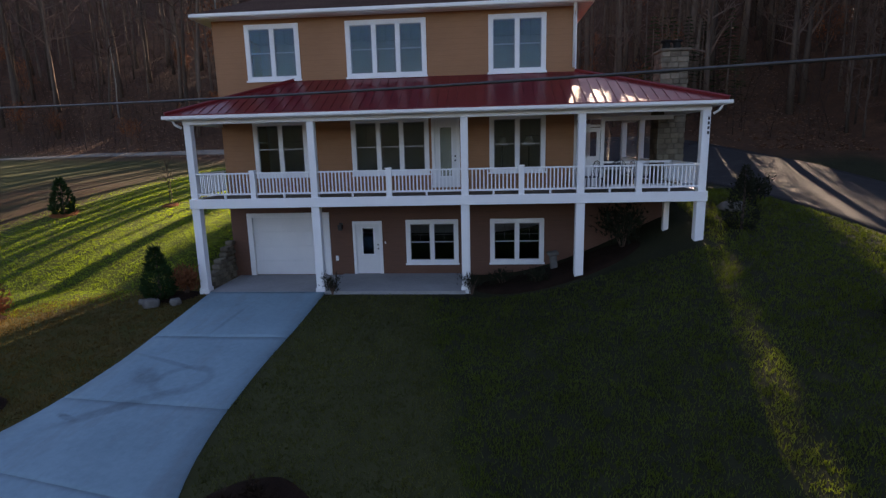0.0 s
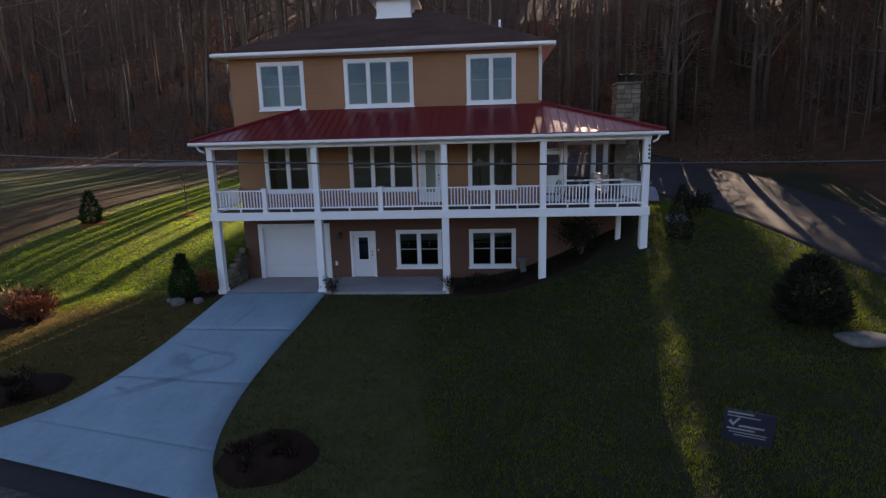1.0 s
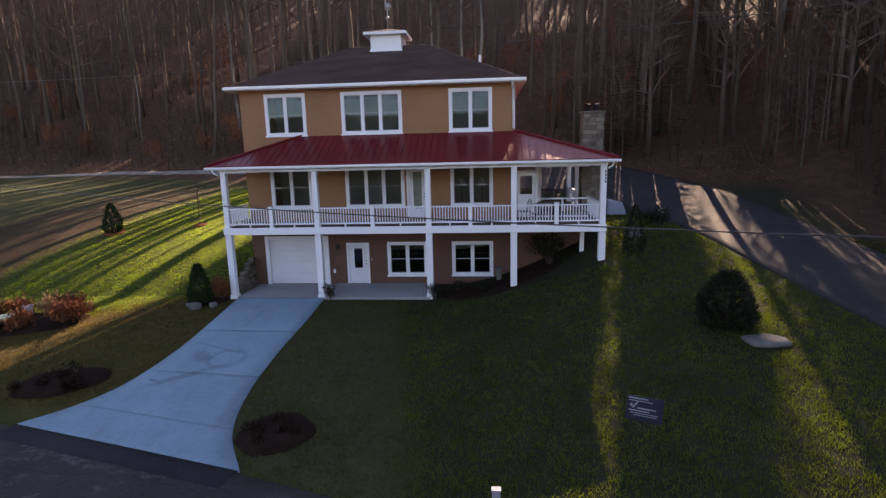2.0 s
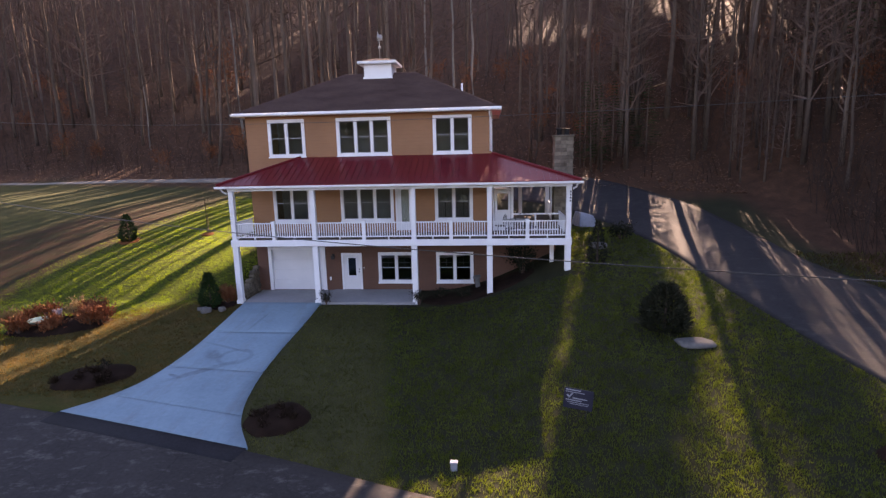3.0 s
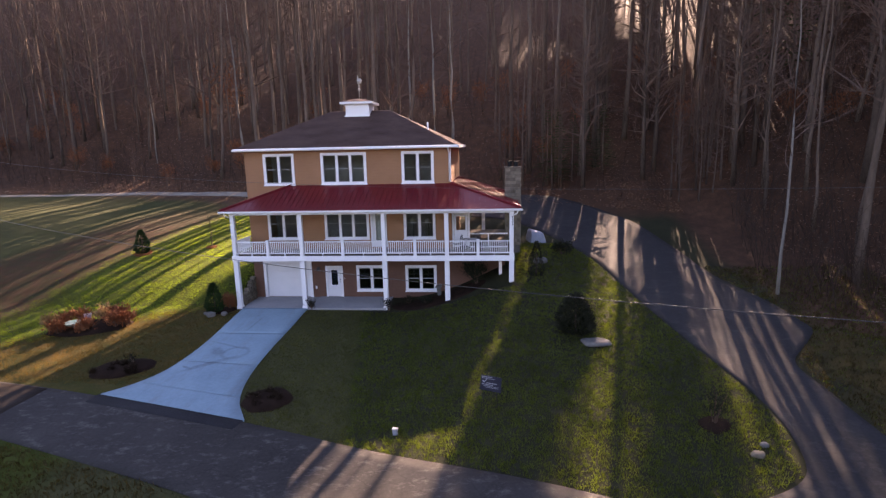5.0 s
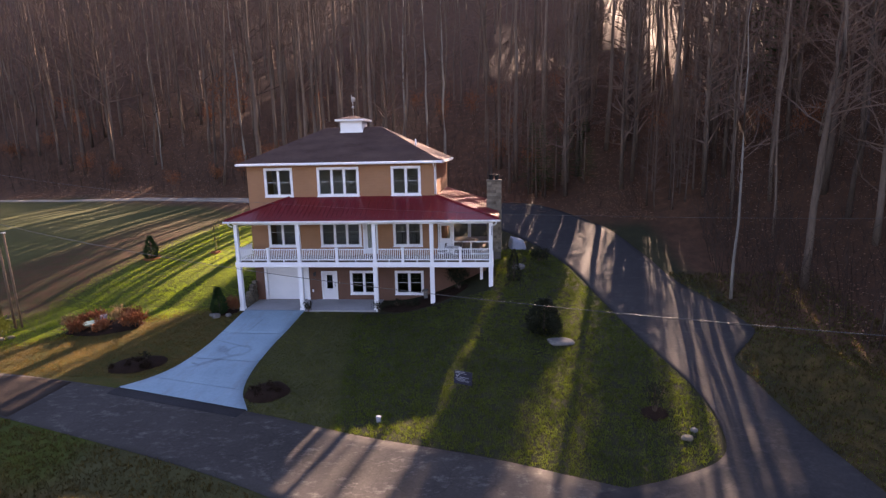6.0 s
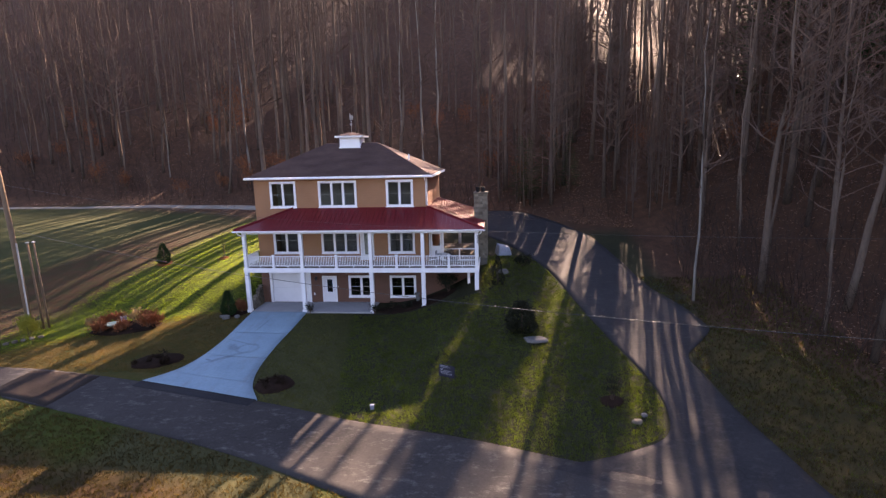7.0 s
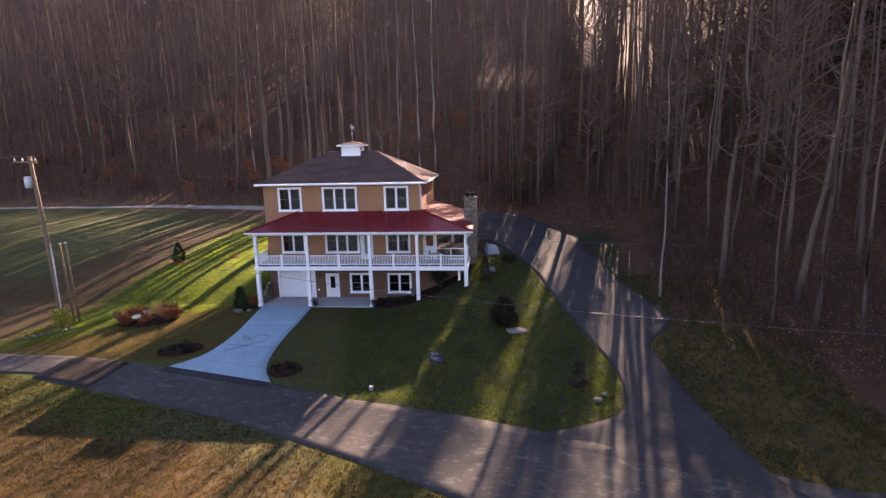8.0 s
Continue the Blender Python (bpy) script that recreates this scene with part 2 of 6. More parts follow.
def height(x, y):
    front = -0.079 * (soft(-2.0 - y, 0.4) - soft(-15.5 - y, 1.5)) - 0.02 * min(60.0, max(0.0, -15.5 - y))
    left = front + 4.6 * (1 - math.exp(-max(0.0, y + 2) / 14))
    mid = front + 3.0 * S(0.5, 8.5, y) + 0.06 * max(0.0, min(30.0, y - 8.5))
    yr = max(-19.0, min(14.0, y))
    right = -0.4 + 0.155 * (yr + 15) - 0.02 * min(60.0, max(0.0, -19 - y)) + 0.06 * max(0.0, min(30.0, y - 14))
    right += 0.55 * math.exp(-((x - 18.5) ** 2 + (y - 0.5) ** 2) / 10)
    a, b = S(0.1, 1.5, x), S(11, 19, x)
    z = (left * (1 - a) + mid * a) * (1 - b) + right * b
    d = y - hill_edge(x)
    hill = (0.465 - 0.12 * S(31, 45, x) + 0.08 * S(-15, -45, x)) * (soft(d, 2.0) - soft(d - 215, 8.0)) + 0.05 * (soft(d - 42, 10.0) - soft(d - 215, 8.0))
    z += hill + 0.25 * (soft(-72 - y, 5.0) - soft(-160 - y, 15.0))
    rough = S(-2, 6, d)
    if rough > 0:
        z += rough * (0.9 - 0.75 * S(12, 26, d)) * noise.noise((x * 0.07, y * 0.07, 3.1))
    if y < -6:
        z += 0.75 * S(-6.6, -10.0, y) * S(-40, -26, y) * math.exp(-((x - 31.2 + 0.33 * (8 + y)) / 1.35) ** 2)
    return z + 0.05 * noise.noise((x * 0.25, y * 0.25, 0.7)) * S(14, 19, abs(x - 8) + max(0, y * 0.2))


def spaced(stops):
    out = []
    for (a, b, step) in stops:
        n = max(1, round((b - a) / step))
        out += [a + (b - a) * i / n for i in range(n)]
    return out + [stops[-1][1]]


def drive_edges(y):
    """Left and right edge of the concrete drive between the garage and the road."""
    left = 1.88 - 0.17 * max(0.0, -8.2 - y) ** 1.75
    right = 5.62 + 0.085 * max(0.0, -9.0 - y) ** 1.8
    return left, right


def build_ground():
    xs = spaced([(-2000, -300, 340), (-300, -80, 20), (-80, -30, 2.5), (-30, 45, 0.5), (45, 90, 2.5), (90, 300, 20), (300, 2000, 340)])
    ys = spaced([(-2000, -200, 360), (-200, -60, 14), (-60, -26, 1.7), (-26, 12, 0.5), (12, 60, 1.2), (60, 130, 3.5), (130, 300, 20), (300, 2000, 340)])
    verts = [(x, y, height(x, y)) for y in ys for x in xs]
    n = len(xs)
    faces = [(j * n + i, j * n + i + 1, (j + 1) * n + i + 1, (j + 1) * n + i) for j in range(len(ys) - 1) for i in range(n - 1)]
    me = bpy.data.meshes.new("ground")
    me.from_pydata(verts, [], faces)
    me.shade_smooth()
    litter, dry, brown, pale, shade_tone = [], [], [], [], []
    for x, y, z in verts:
        wob = 1.6 * noise.noise((x * 0.15, y * 0.15, 9.0))
        c = x - 0.24 * y
        d = y - hill_edge(x) + wob
        w = S(-3.5, -0.5, d)
        w = max(w, S(28.9, 30.6, x + 0.6 * wob - 1.7 * S(2, -5, y) - 0.48 * max(0.0, -7.5 - y) - 2.0 * S(-6.5, -9.5, y)) * S(-66, -58, y))
        litter.append(w)
        strip = S(0.7, -0.9, y + 5.3 - 0.65 * (x + 5.8) + 0.5 * wob) * S(2.6, 1.6, x) * S(-12.5, -11.5, y)
        field = S(-17.5, -19.5, y + 0.28 * x + wob * 0.5) * S(-32, -27, y) * (0.5 + 0.5 * S(1.0, -0.5, wob + 0.06 * (x - 7)))
        bank = 0.8 * S(28.4, 30.5, x + 0.5 * wob) * S(-5, -7, y) * S(-27, -22, y)
        dry.append(max(0.75 * strip, field, bank))
        worn = max(S(-10.6, -12.2, c + 0.5 * wob) * S(-21.5, -18.5, c + wob) * S(24, 10, y), S(-11.3, -12.6, x + 0.6 * wob) * S(4.0, 0.5, y + wob))
        brown.append(max(worn * S(-9.8, -8.4, y), 0.85 * S(30, 4, x + 4 * wob) * S(-18.3, -20.0, y + 0.1 * x + wob) * S(-32, -27, y)))
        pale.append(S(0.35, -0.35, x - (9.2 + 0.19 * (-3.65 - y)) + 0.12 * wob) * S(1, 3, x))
        # Edge between two lawns; the darker one's tone also carries shade.
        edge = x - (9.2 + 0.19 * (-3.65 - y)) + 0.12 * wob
        # Same tone shades the far-left field and the unseen ground behind the camera.
        shade_tone.append(S(-0.35, 0.35, edge) * S(38.5, 36.0, x) * S(16, 10, y) * S(-19.5, -17.5, y + 0.2 * (x - 20)) + S(-27, -32, y) + 0.5 * S(-9.5, -13.5, c + wob) * S(-9.8, -8.4, y))
    for nm, vals in (("shade_tone", shade_tone), ("litter", litter), ("dry", dry), ("brown", brown), ("pale", pale)):
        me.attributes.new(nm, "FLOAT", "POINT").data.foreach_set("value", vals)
    return me


def ground_material():
    m, t, b = nodes_of("grass_and_leaf_litter")
    co = world_pos(t)

    def weight(nm):
        a = t.nodes.new("ShaderNodeAttribute")
        a.attribute_name = nm
        return a.outputs["Fac"]
    n_big, n_mid, n_fine = noise_of(t, co, 0.16, 4), noise_of(t, co, 1.3, 5, 0.65), noise_of(t, co, 16, 5, 0.7)
    grass = ramp(t, mix(t, 0.5, n_mid, n_fine), [(0.28, (0.016, 0.024, 0.003)), (0.55, (0.036, 0.050, 0.005)), (0.75, (0.062, 0.077, 0.009))])
    grass = mix(t, ramp(t, n_big, [(0.45, (0.0,)), (0.68, (0.35,))]), grass, (0.085, 0.075, 0.022))
    pale = ramp(t, mix(t, 0.5, n_mid, n_fine), [(0.28, (0.026, 0.028, 0.010)), (0.75, (0.062, 0.060, 0.022))])
    straw = ramp(t, mix(t, 0.55, n_mid, n_fine), [(0.3, (0.026, 0.018, 0.006)), (0.5, (0.060, 0.037, 0.011)), (0.72, (0.115, 0.069, 0.022))])
    soil = ramp(t, mix(t, 0.5, n_mid, n_fine), [(0.3, (0.015, 0.008, 0.004)), (0.55, (0.042, 0.020, 0.008)), (0.75, (0.052, 0.029, 0.010))])
    leaves = ramp(t, mix(t, 0.6, n_mid, n_fine), [(0.3, (0.022, 0.012, 0.008)), (0.52, (0.068, 0.032, 0.018)), (0.72, (0.155, 0.072, 0.036))])
    breakup = ramp(t, n_mid, [(0.35, (0.35,)), (0.6, (1.0,))])
    # Darker grass tones, with shade put into the colour.
    shade_tone = ramp(t, mix(t, 0.5, n_mid, n_fine), [(0.28, (0.011, 0.012, 0.006)), (0.55, (0.022, 0.023, 0.010)), (0.75, (0.037, 0.038, 0.015))])
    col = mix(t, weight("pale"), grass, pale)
    col = mix(t, weight("shade_tone"), col, shade_tone)
    for nm, c, br in (("dry", straw, True), ("brown", soil, True), ("litter", leaves, False)):
        w = weight(nm)
        if br:
            w = mix(t, 1.0, w, breakup, "MULTIPLY")
        col = mix(t, w, col, c)
    link(t, col, b.inputs["Base Color"])
    b.inputs["Roughness"].default_value = 0.95
    b.inputs["Specular IOR Level"].default_value = 0.15
    bumped(t, b, mix(t, 0.5, n_fine, n_mid), 0.55, 0.07)
    return m


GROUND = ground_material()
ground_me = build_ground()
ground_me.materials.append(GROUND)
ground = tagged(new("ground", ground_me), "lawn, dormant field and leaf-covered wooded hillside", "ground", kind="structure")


# ---- roads and drive ----
def curve_through(pts, n):
    """n + 1 points along a smooth line through a few corner points."""
    p = [Vector(pts[0]) * 2 - Vector(pts[1])] + [Vector(q) for q in pts] + [Vector(pts[-1]) * 2 - Vector(pts[-2])]
    out = []
    for i in range(n + 1):
        u = i / n * (len(pts) - 1)
        k = min(int(u), len(pts) - 2)
        f = u - k
        a, b, c, d = p[k:k + 4]
        out.append(0.5 * (2 * b + (c - a) * f + (2 * a - 5 * b + 4 * c - d) * f * f + (3 * b - a - 3 * c + d) * f ** 3))
    return out


def ribbon(bm, left, right, across, lift, skirt=0.25, joined=False):
    """A paved strip laid on the ground between two edges, with a thickness at its rims (but for a joined first end)."""
    rows = []
    for a, b in zip(left, right):
        row = []
        for k in range(across + 1):
            q = a.lerp(b, k / across)
            row.append(bm.verts.new((q.x, q.y, height(q.x, q.y) + lift)))
        rows.append(row)
    for r, s in zip(rows, rows[1:]):
        for k in range(across):
            bm.faces.new((r[k], r[k + 1], s[k + 1], s[k]))
    rim = rows[0] + [r[-1] for r in rows[1:-1]] + rows[-1][::-1] + [r[0] for r in rows[1:-1]][::-1]
    low = [bm.verts.new(v.co - Vector((0, 0, skirt))) for v in rim]
    for i in range(len(rim)):
        j = (i + 1) % len(rim)
        if not (joined and j <= across and i < across):
            bm.faces.new((rim[i], low[i], low[j], rim[j]))


def paved(name, left, right, n, across, lift, material, label, category, joined=False):
    bm = bmesh.new()
    ribbon(bm, curve_through(left, n), curve_through(right, n), across, lift, joined=joined)
    return tagged(new(name, mesh_of(name, bm, material, True)), label, category, kind="structure")


lane_upper = [(-90, -10), (-40, -10.4), (-12, -10.9), (-4, -11.5), (7.1, -13.9), (14.6, -16.2), (20.3, -17.8), (27, -19.6), (40, -24), (80, -40)]
lane_lower = [(-90, -14), (-42, -14), (-11, -13.2), (-5.5, -14.3), (6.3, -17.6), (12.6, -20.1), (17.9, -22.7), (24, -26.0), (36, -31), (74, -47)]
paved("road", lane_upper, lane_lower, 150, 9, 0.05, ASPHALT, "worn patched dark asphalt lane along the lawn", "road")
side_left = [(20.8, -18.6), (23.6, -17.75), (25.7, -16.6), (26.25, -14.6), (26.1, -12.6), (25.5, -10.2), (24.5, -6.4), (23.8, -3.4), (22.9, 0.4), (21.5, 4.0), (19.6, 7.4), (17.4, 9.9), (14.8, 11.4)]
side_right = [(31.3, -22.0), (30.6, -20.6), (29.9, -17.6), (29.2, -14.9), (28.8, -12.2), (28.7, -10.2), (30.6, -7.9), (30.4, -5.2), (28.9, -1.2), (28.2, 3.4), (26.4, 9.4), (21.6, 13.9), (15.6, 15.4)]
paved("road_side", side_left, side_right, 90, 14, 0.057, ASPHALT_SHADED, "shaded asphalt side drive climbing behind the house", "road", True)
far_left = [(-95, 29.4), (-60, 29.0), (-40, 29.1), (-26, 27.6), (-13, 25.0), (-6, 22.9), (4, 19.5), (17, 14.6)]
far_right = [(-95, 28.6), (-60, 28.3), (-40, 28.3), (-26.2, 26.7), (-13.4, 24.0), (-6.6, 22.0), (3.5, 18.6), (16, 13.6)]
paved("road_upper", far_left, far_right, 90, 6, 0.05, surface("gravel_track", (0.13, 0.117, 0.10), (0.27, 0.245, 0.21), 0.9, 0.8, 10, 0.4, 0.02), "pale gravel track at the foot of the woods", "road")

BROWN_ASPHALT = surface("brown_asphalt", (0.020, 0.016, 0.014), (0.042, 0.034, 0.029), 0.9, 0.6, 12, 0.35, 0.01)
# concrete drive: poured slabs with open joints
drive_left = curve_through([(1.72, -2.35), (1.86, -5.0), (1.92, -7.6), (1.62, -9.9), (0.95, -11.2), (0.0, -12.15)], 60)
drive_right = curve_through([(5.66, -2.35), (5.66, -5.0), (5.60, -7.8), (5.74, -10.4), (6.2, -12.3), (7.1, -13.8)], 60)
drive = thing("driveway", "pale concrete driveway of poured slabs with dark tyre marks", "driveway", kind="structure")
for a, b in ((0, 16), (16, 31), (31, 47), (47, 60)):
    bm = bmesh.new()
    la, rb = drive_left[a:b + 1], drive_right[a:b + 1]
    la = [p.copy() for p in la]
    rb = [p.copy() for p in rb]
    la[-1] = la[-1].lerp(la[-2], 0.03)
    rb[-1] = rb[-1].lerp(rb[-2], 0.03)
    ribbon(bm, la, rb, 8, 0.07, 0.2)
    part("slab", bm, CONCRETE, drive, smooth=True)
bm = bmesh.new()
ribbon(bm, [Vector((x - 0.05, y + 0.05)) for x, y in ((0.0, -12.2), (3.5, -13.0), (7.1, -13.85))], [Vector((x - 0.2, y - 0.55)) for x, y in ((0.0, -12.2), (3.5, -13.0), (7.1, -13.85))], 3, 0.062, 0.2)
tagged(new("road_patch", mesh_of("road_patch", bm, ASPHALT_NEW, True)), "fresh black asphalt strip joining drive and lane", "road", kind="structure")

bm = bmesh.new()
ribbon(bm, curve_through([(-7.1, -11.28), (-4.8, -11.46), (-2.7, -11.78)], 10), curve_through([(-7.5, -13.78), (-5.4, -14.2), (-3.2, -14.86)], 10), 6, 0.058, 0.2)
tagged(new("road_patch", mesh_of("road_patch", bm, BROWN_ASPHALT, True)), "darker brownish resurfaced patch across the lane", "road", kind="structure")

# patio and garage apron under the deck
apron = thing("patio", "grey concrete slab under the raised porch", "patio", kind="structure")
part("slab", bm_box((1.66, 5.68, -2.36, 0.0, -0.3, 0.035)), PATIO, apron)
part("slab", bm_box((5.70, 10.35, -2.45, 0.0, -0.3, 0.07)), PATIO, apron)

# ---- house ----
X0, X1, Y0, Y1, ZT = 1.5, 14.1, 0.0, 8.6, 9.25
FLOOR1, FLOOR2 = 3.2, 6.3
house = thing("house", "three-storey tan house with white trim and red porch roof", "house")


def wall_mesh(x0, x1, z0, z1, y0, y1, holes):
    """A wall slab with rectangular holes through it."""
    bm = bmesh.new()
    xs = sorted({x0, x1, *[h[0] for h in holes], *[h[1] for h in holes]})
    zs = sorted({z0, z1, *[h[2] for h in holes], *[h[3] for h in holes]})
    grid = {}

    def v(i, j, k):
        key = (i, j, k)
        if key not in grid:
            grid[key] = bm.verts.new((xs[i], (y0, y1)[k], zs[j]))
        return grid[key]

    def solid(i, j):
        if not (0 <= i < len(xs) - 1 and 0 <= j < len(zs) - 1):
            return False
        cx, cz = (xs[i] + xs[i + 1]) / 2, (zs[j] + zs[j + 1]) / 2
        return not any(h[0] < cx < h[1] and h[2] < cz < h[3] for h in holes)
    for i in range(len(xs) - 1):
        for j in range(len(zs) - 1):
            if not solid(i, j):
                continue
            for k in (0, 1):
                bm.faces.new((v(i, j, k), v(i + 1, j, k), v(i + 1, j + 1, k), v(i, j + 1, k)))
            if not solid(i - 1, j):
                bm.faces.new((v(i, j, 0), v(i, j + 1, 0), v(i, j + 1, 1), v(i, j, 1)))
            if not solid(i + 1, j):
                bm.faces.new((v(i + 1, j, 0), v(i + 1, j + 1, 0), v(i + 1, j + 1, 1), v(i + 1, j, 1)))
            if not solid(i, j - 1):
                bm.faces.new((v(i, j, 0), v(i + 1, j, 0), v(i + 1, j, 1), v(i, j, 1)))
            if not solid(i, j + 1):
                bm.faces.new((v(i, j + 1, 0), v(i + 1, j + 1, 0), v(i + 1, j + 1, 1), v(i, j + 1, 1)))
    return bm


# openings in the front wall: x0, x1, z0, z1, number of sashes
WINDOWS = [
    (2.66, 4.60, 7.10, 9.00, 2), (6.25, 9.05, 7.10, 9.00, 3), (11.17, 13.11, 7.10, 9.00, 2),
    (2.66, 4.66, 3.72, 5.72, 2), (6.26, 9.05, 3.72, 5.72, 3), (11.18, 13.13, 3.72, 5.72, 2),
    (8.10, 10.03, 0.43, 2.08, 2), (11.18, 13.12, 0.43, 2.08, 2),
]
DOORS = [(9.14, 10.14, 3.24, 5.70), (6.12, 7.22, 0.07, 2.05)]
GARAGE = (2.12, 5.26, 0.03, 2.40)
holes_up = [(a + 0.05, b - 0.05, c + 0.05, d - 0.05) for a, b, c, d, n in WINDOWS[:3]]
holes_1 = [(a + 0.05, b - 0.05, c + 0.05, d - 0.05) for a, b, c, d, n in WINDOWS[3:6]] + [(DOORS[0][0] + 0.06, DOORS[0][1] - 0.06, 3.24, 5.62)]
holes_0 = [(a + 0.05, b - 0.05, c + 0.05, d - 0.05) for a, b, c, d, n in WINDOWS[6:]] + [(DOORS[1][0] + 0.06, DOORS[1][1] - 0.06, 0.07, 1.97), (GARAGE[0] + 0.18, GARAGE[1] - 0.18, 0.03, 2.24)]
part("wall", wall_mesh(X0, X1, FLOOR1 - 0.05, ZT, Y0, Y0 + 0.2, holes_up + holes_1), SIDING, house, "tan lap siding wall")
part("wall", wall_mesh(X0, X1, -0.4, FLOOR1 - 0.05, Y0 + 0.012, Y0 + 0.2, holes_0), SIDING_LOW, house, "reddish brown basement siding, toned dark for shade")
part("wall", bm_box((X0, X0 + 0.2, Y0 + 0.2, Y1, FLOOR1 - 0.05, ZT)), SIDING, house)
part("wall", bm_box((X1 - 0.2, X1, Y0 + 0.2, Y1, FLOOR1 - 0.05, ZT)), SIDING, house)
part("wall", bm_box((X0, X1, Y1, Y1 + 0.2, FLOOR1 - 0.05, ZT)), SIDING, house)
part("wall", bm_box((X0, X0 + 0.2, Y0 + 0.2, Y1, -0.4, FLOOR1 - 0.05)), SIDING_LOW, house)
part("wall", bm_box((X1 - 0.2, X1, Y0 + 0.2, Y1, -0.4, FLOOR1 - 0.05)), SIDING_LOW, house)
part("wall", bm_box((X0, X1, Y1, Y1 + 0.2, -0.4, FLOOR1 - 0.05)), SIDING_LOW, house)
part("wall", bm_box((X1 + 0.002, 17.3, Y0 + 0.012, Y0 + 0.2, -0.4, 3.0)), SIDING_LOW, house)
part("wall", bm_box((17.1, 17.3, Y0 + 0.2, 7.4, 0.5, 3.0)), SIDING_LOW, house)
part("corner_board", bm_box((X1 - 0.02, X1 + 0.02, Y0 - 0.03, Y0 + 0.10, FLOOR2 + 0.7, ZT - 0.05)), WHITE, house)
for z in (0.0, FLOOR1 - 0.2, FLOOR2 - 0.2, ZT - 0.15):
    part("interior_floor", bm_box((X0 + 0.21, X1 - 0.21, Y0 + 0.21, Y1 - 0.01, z - 0.1, z)), INTERIOR, house)
for z0, z1 in ((0.0, FLOOR1 - 0.31), (FLOOR1 - 0.19, FLOOR2 - 0.31), (FLOOR2 - 0.19, ZT - 0.26)):
    part("interior_wall", bm_box((X0 + 0.22, X1 - 0.22, 3.6, 3.7, z0, z1)), INTERIOR, house)


def window(a, b, c, d, n):
    """A window with white casing, n double-hung sashes with a grille in the upper half, glass and a sill."""
    w = part("window", bm_box(
        (a, a + 0.16, -0.035, 0.06, c, d), (b - 0.16, b, -0.035, 0.06, c, d),
        (a + 0.16, b - 0.16, -0.035, 0.06, d - 0.16, d), (a + 0.16, b - 0.16, -0.035, 0.06, c, c + 0.15)), WHITE, house, "white window casing", bevel=0.006)
    part("sill", bm_box((a - 0.03, b + 0.03, -0.075, -0.036, c - 0.03, c + 0.03)), WHITE, w)
    ia, ib, ic, id_ = a + 0.16, b - 0.16, c + 0.15, d - 0.16
    step = (ib - ia) / n
    for i in range(n):
        sa, sb = ia + i * step, ia + (i + 1) * step
        m = 0.075 if n > 1 else 0.0
        la = sa + (m if i > 0 else 0.0)
        lb = sb - (m if i < n - 1 else 0.0)
        if i > 0:
            part("mullion", bm_box((sa - m, sa + m, -0.03, 0.055, ic, id_)), WHITE, w)
        zm = (ic + id_) / 2
        part("sash", bm_box((la, la + 0.02, 0.0, 0.05, ic, id_), (lb - 0.02, lb, 0.0, 0.05, ic, id_), (la + 0.02, lb - 0.02, 0.0, 0.05, zm - 0.018, zm + 0.018),
                            (la + 0.02, lb - 0.02, 0.0, 0.05, ic, ic + 0.02), (la + 0.02, lb - 0.02, 0.0, 0.05, id_ - 0.02, id_)), DARK_SASH, w)
        xm = (la + lb) / 2
        part("grille", bm_box((xm - 0.006, xm + 0.006, 0.02, 0.034, zm + 0.025, id_ - 0.035), (la + 0.035, lb - 0.035, 0.02, 0.034, zm + 0.26, zm + 0.272)), SASH_LINE, w)
        p = part("pane", bm_box((la + 0.03, lb - 0.03, 0.036, 0.044, ic + 0.03, id_ - 0.03)), GLASS, w)
        p.visible_shadow = False


DARK_SASH = surface("sash_shade", (0.30, 0.31, 0.32), (0.42, 0.43, 0.44), 0.5, 2, 20, 0.02, 0.002)
SASH_LINE = surface("grille_bars", (0.05, 0.053, 0.056), (0.085, 0.088, 0.09), 0.5, 2, 20, 0, 0.002)
for w in WINDOWS:
    window(*w)


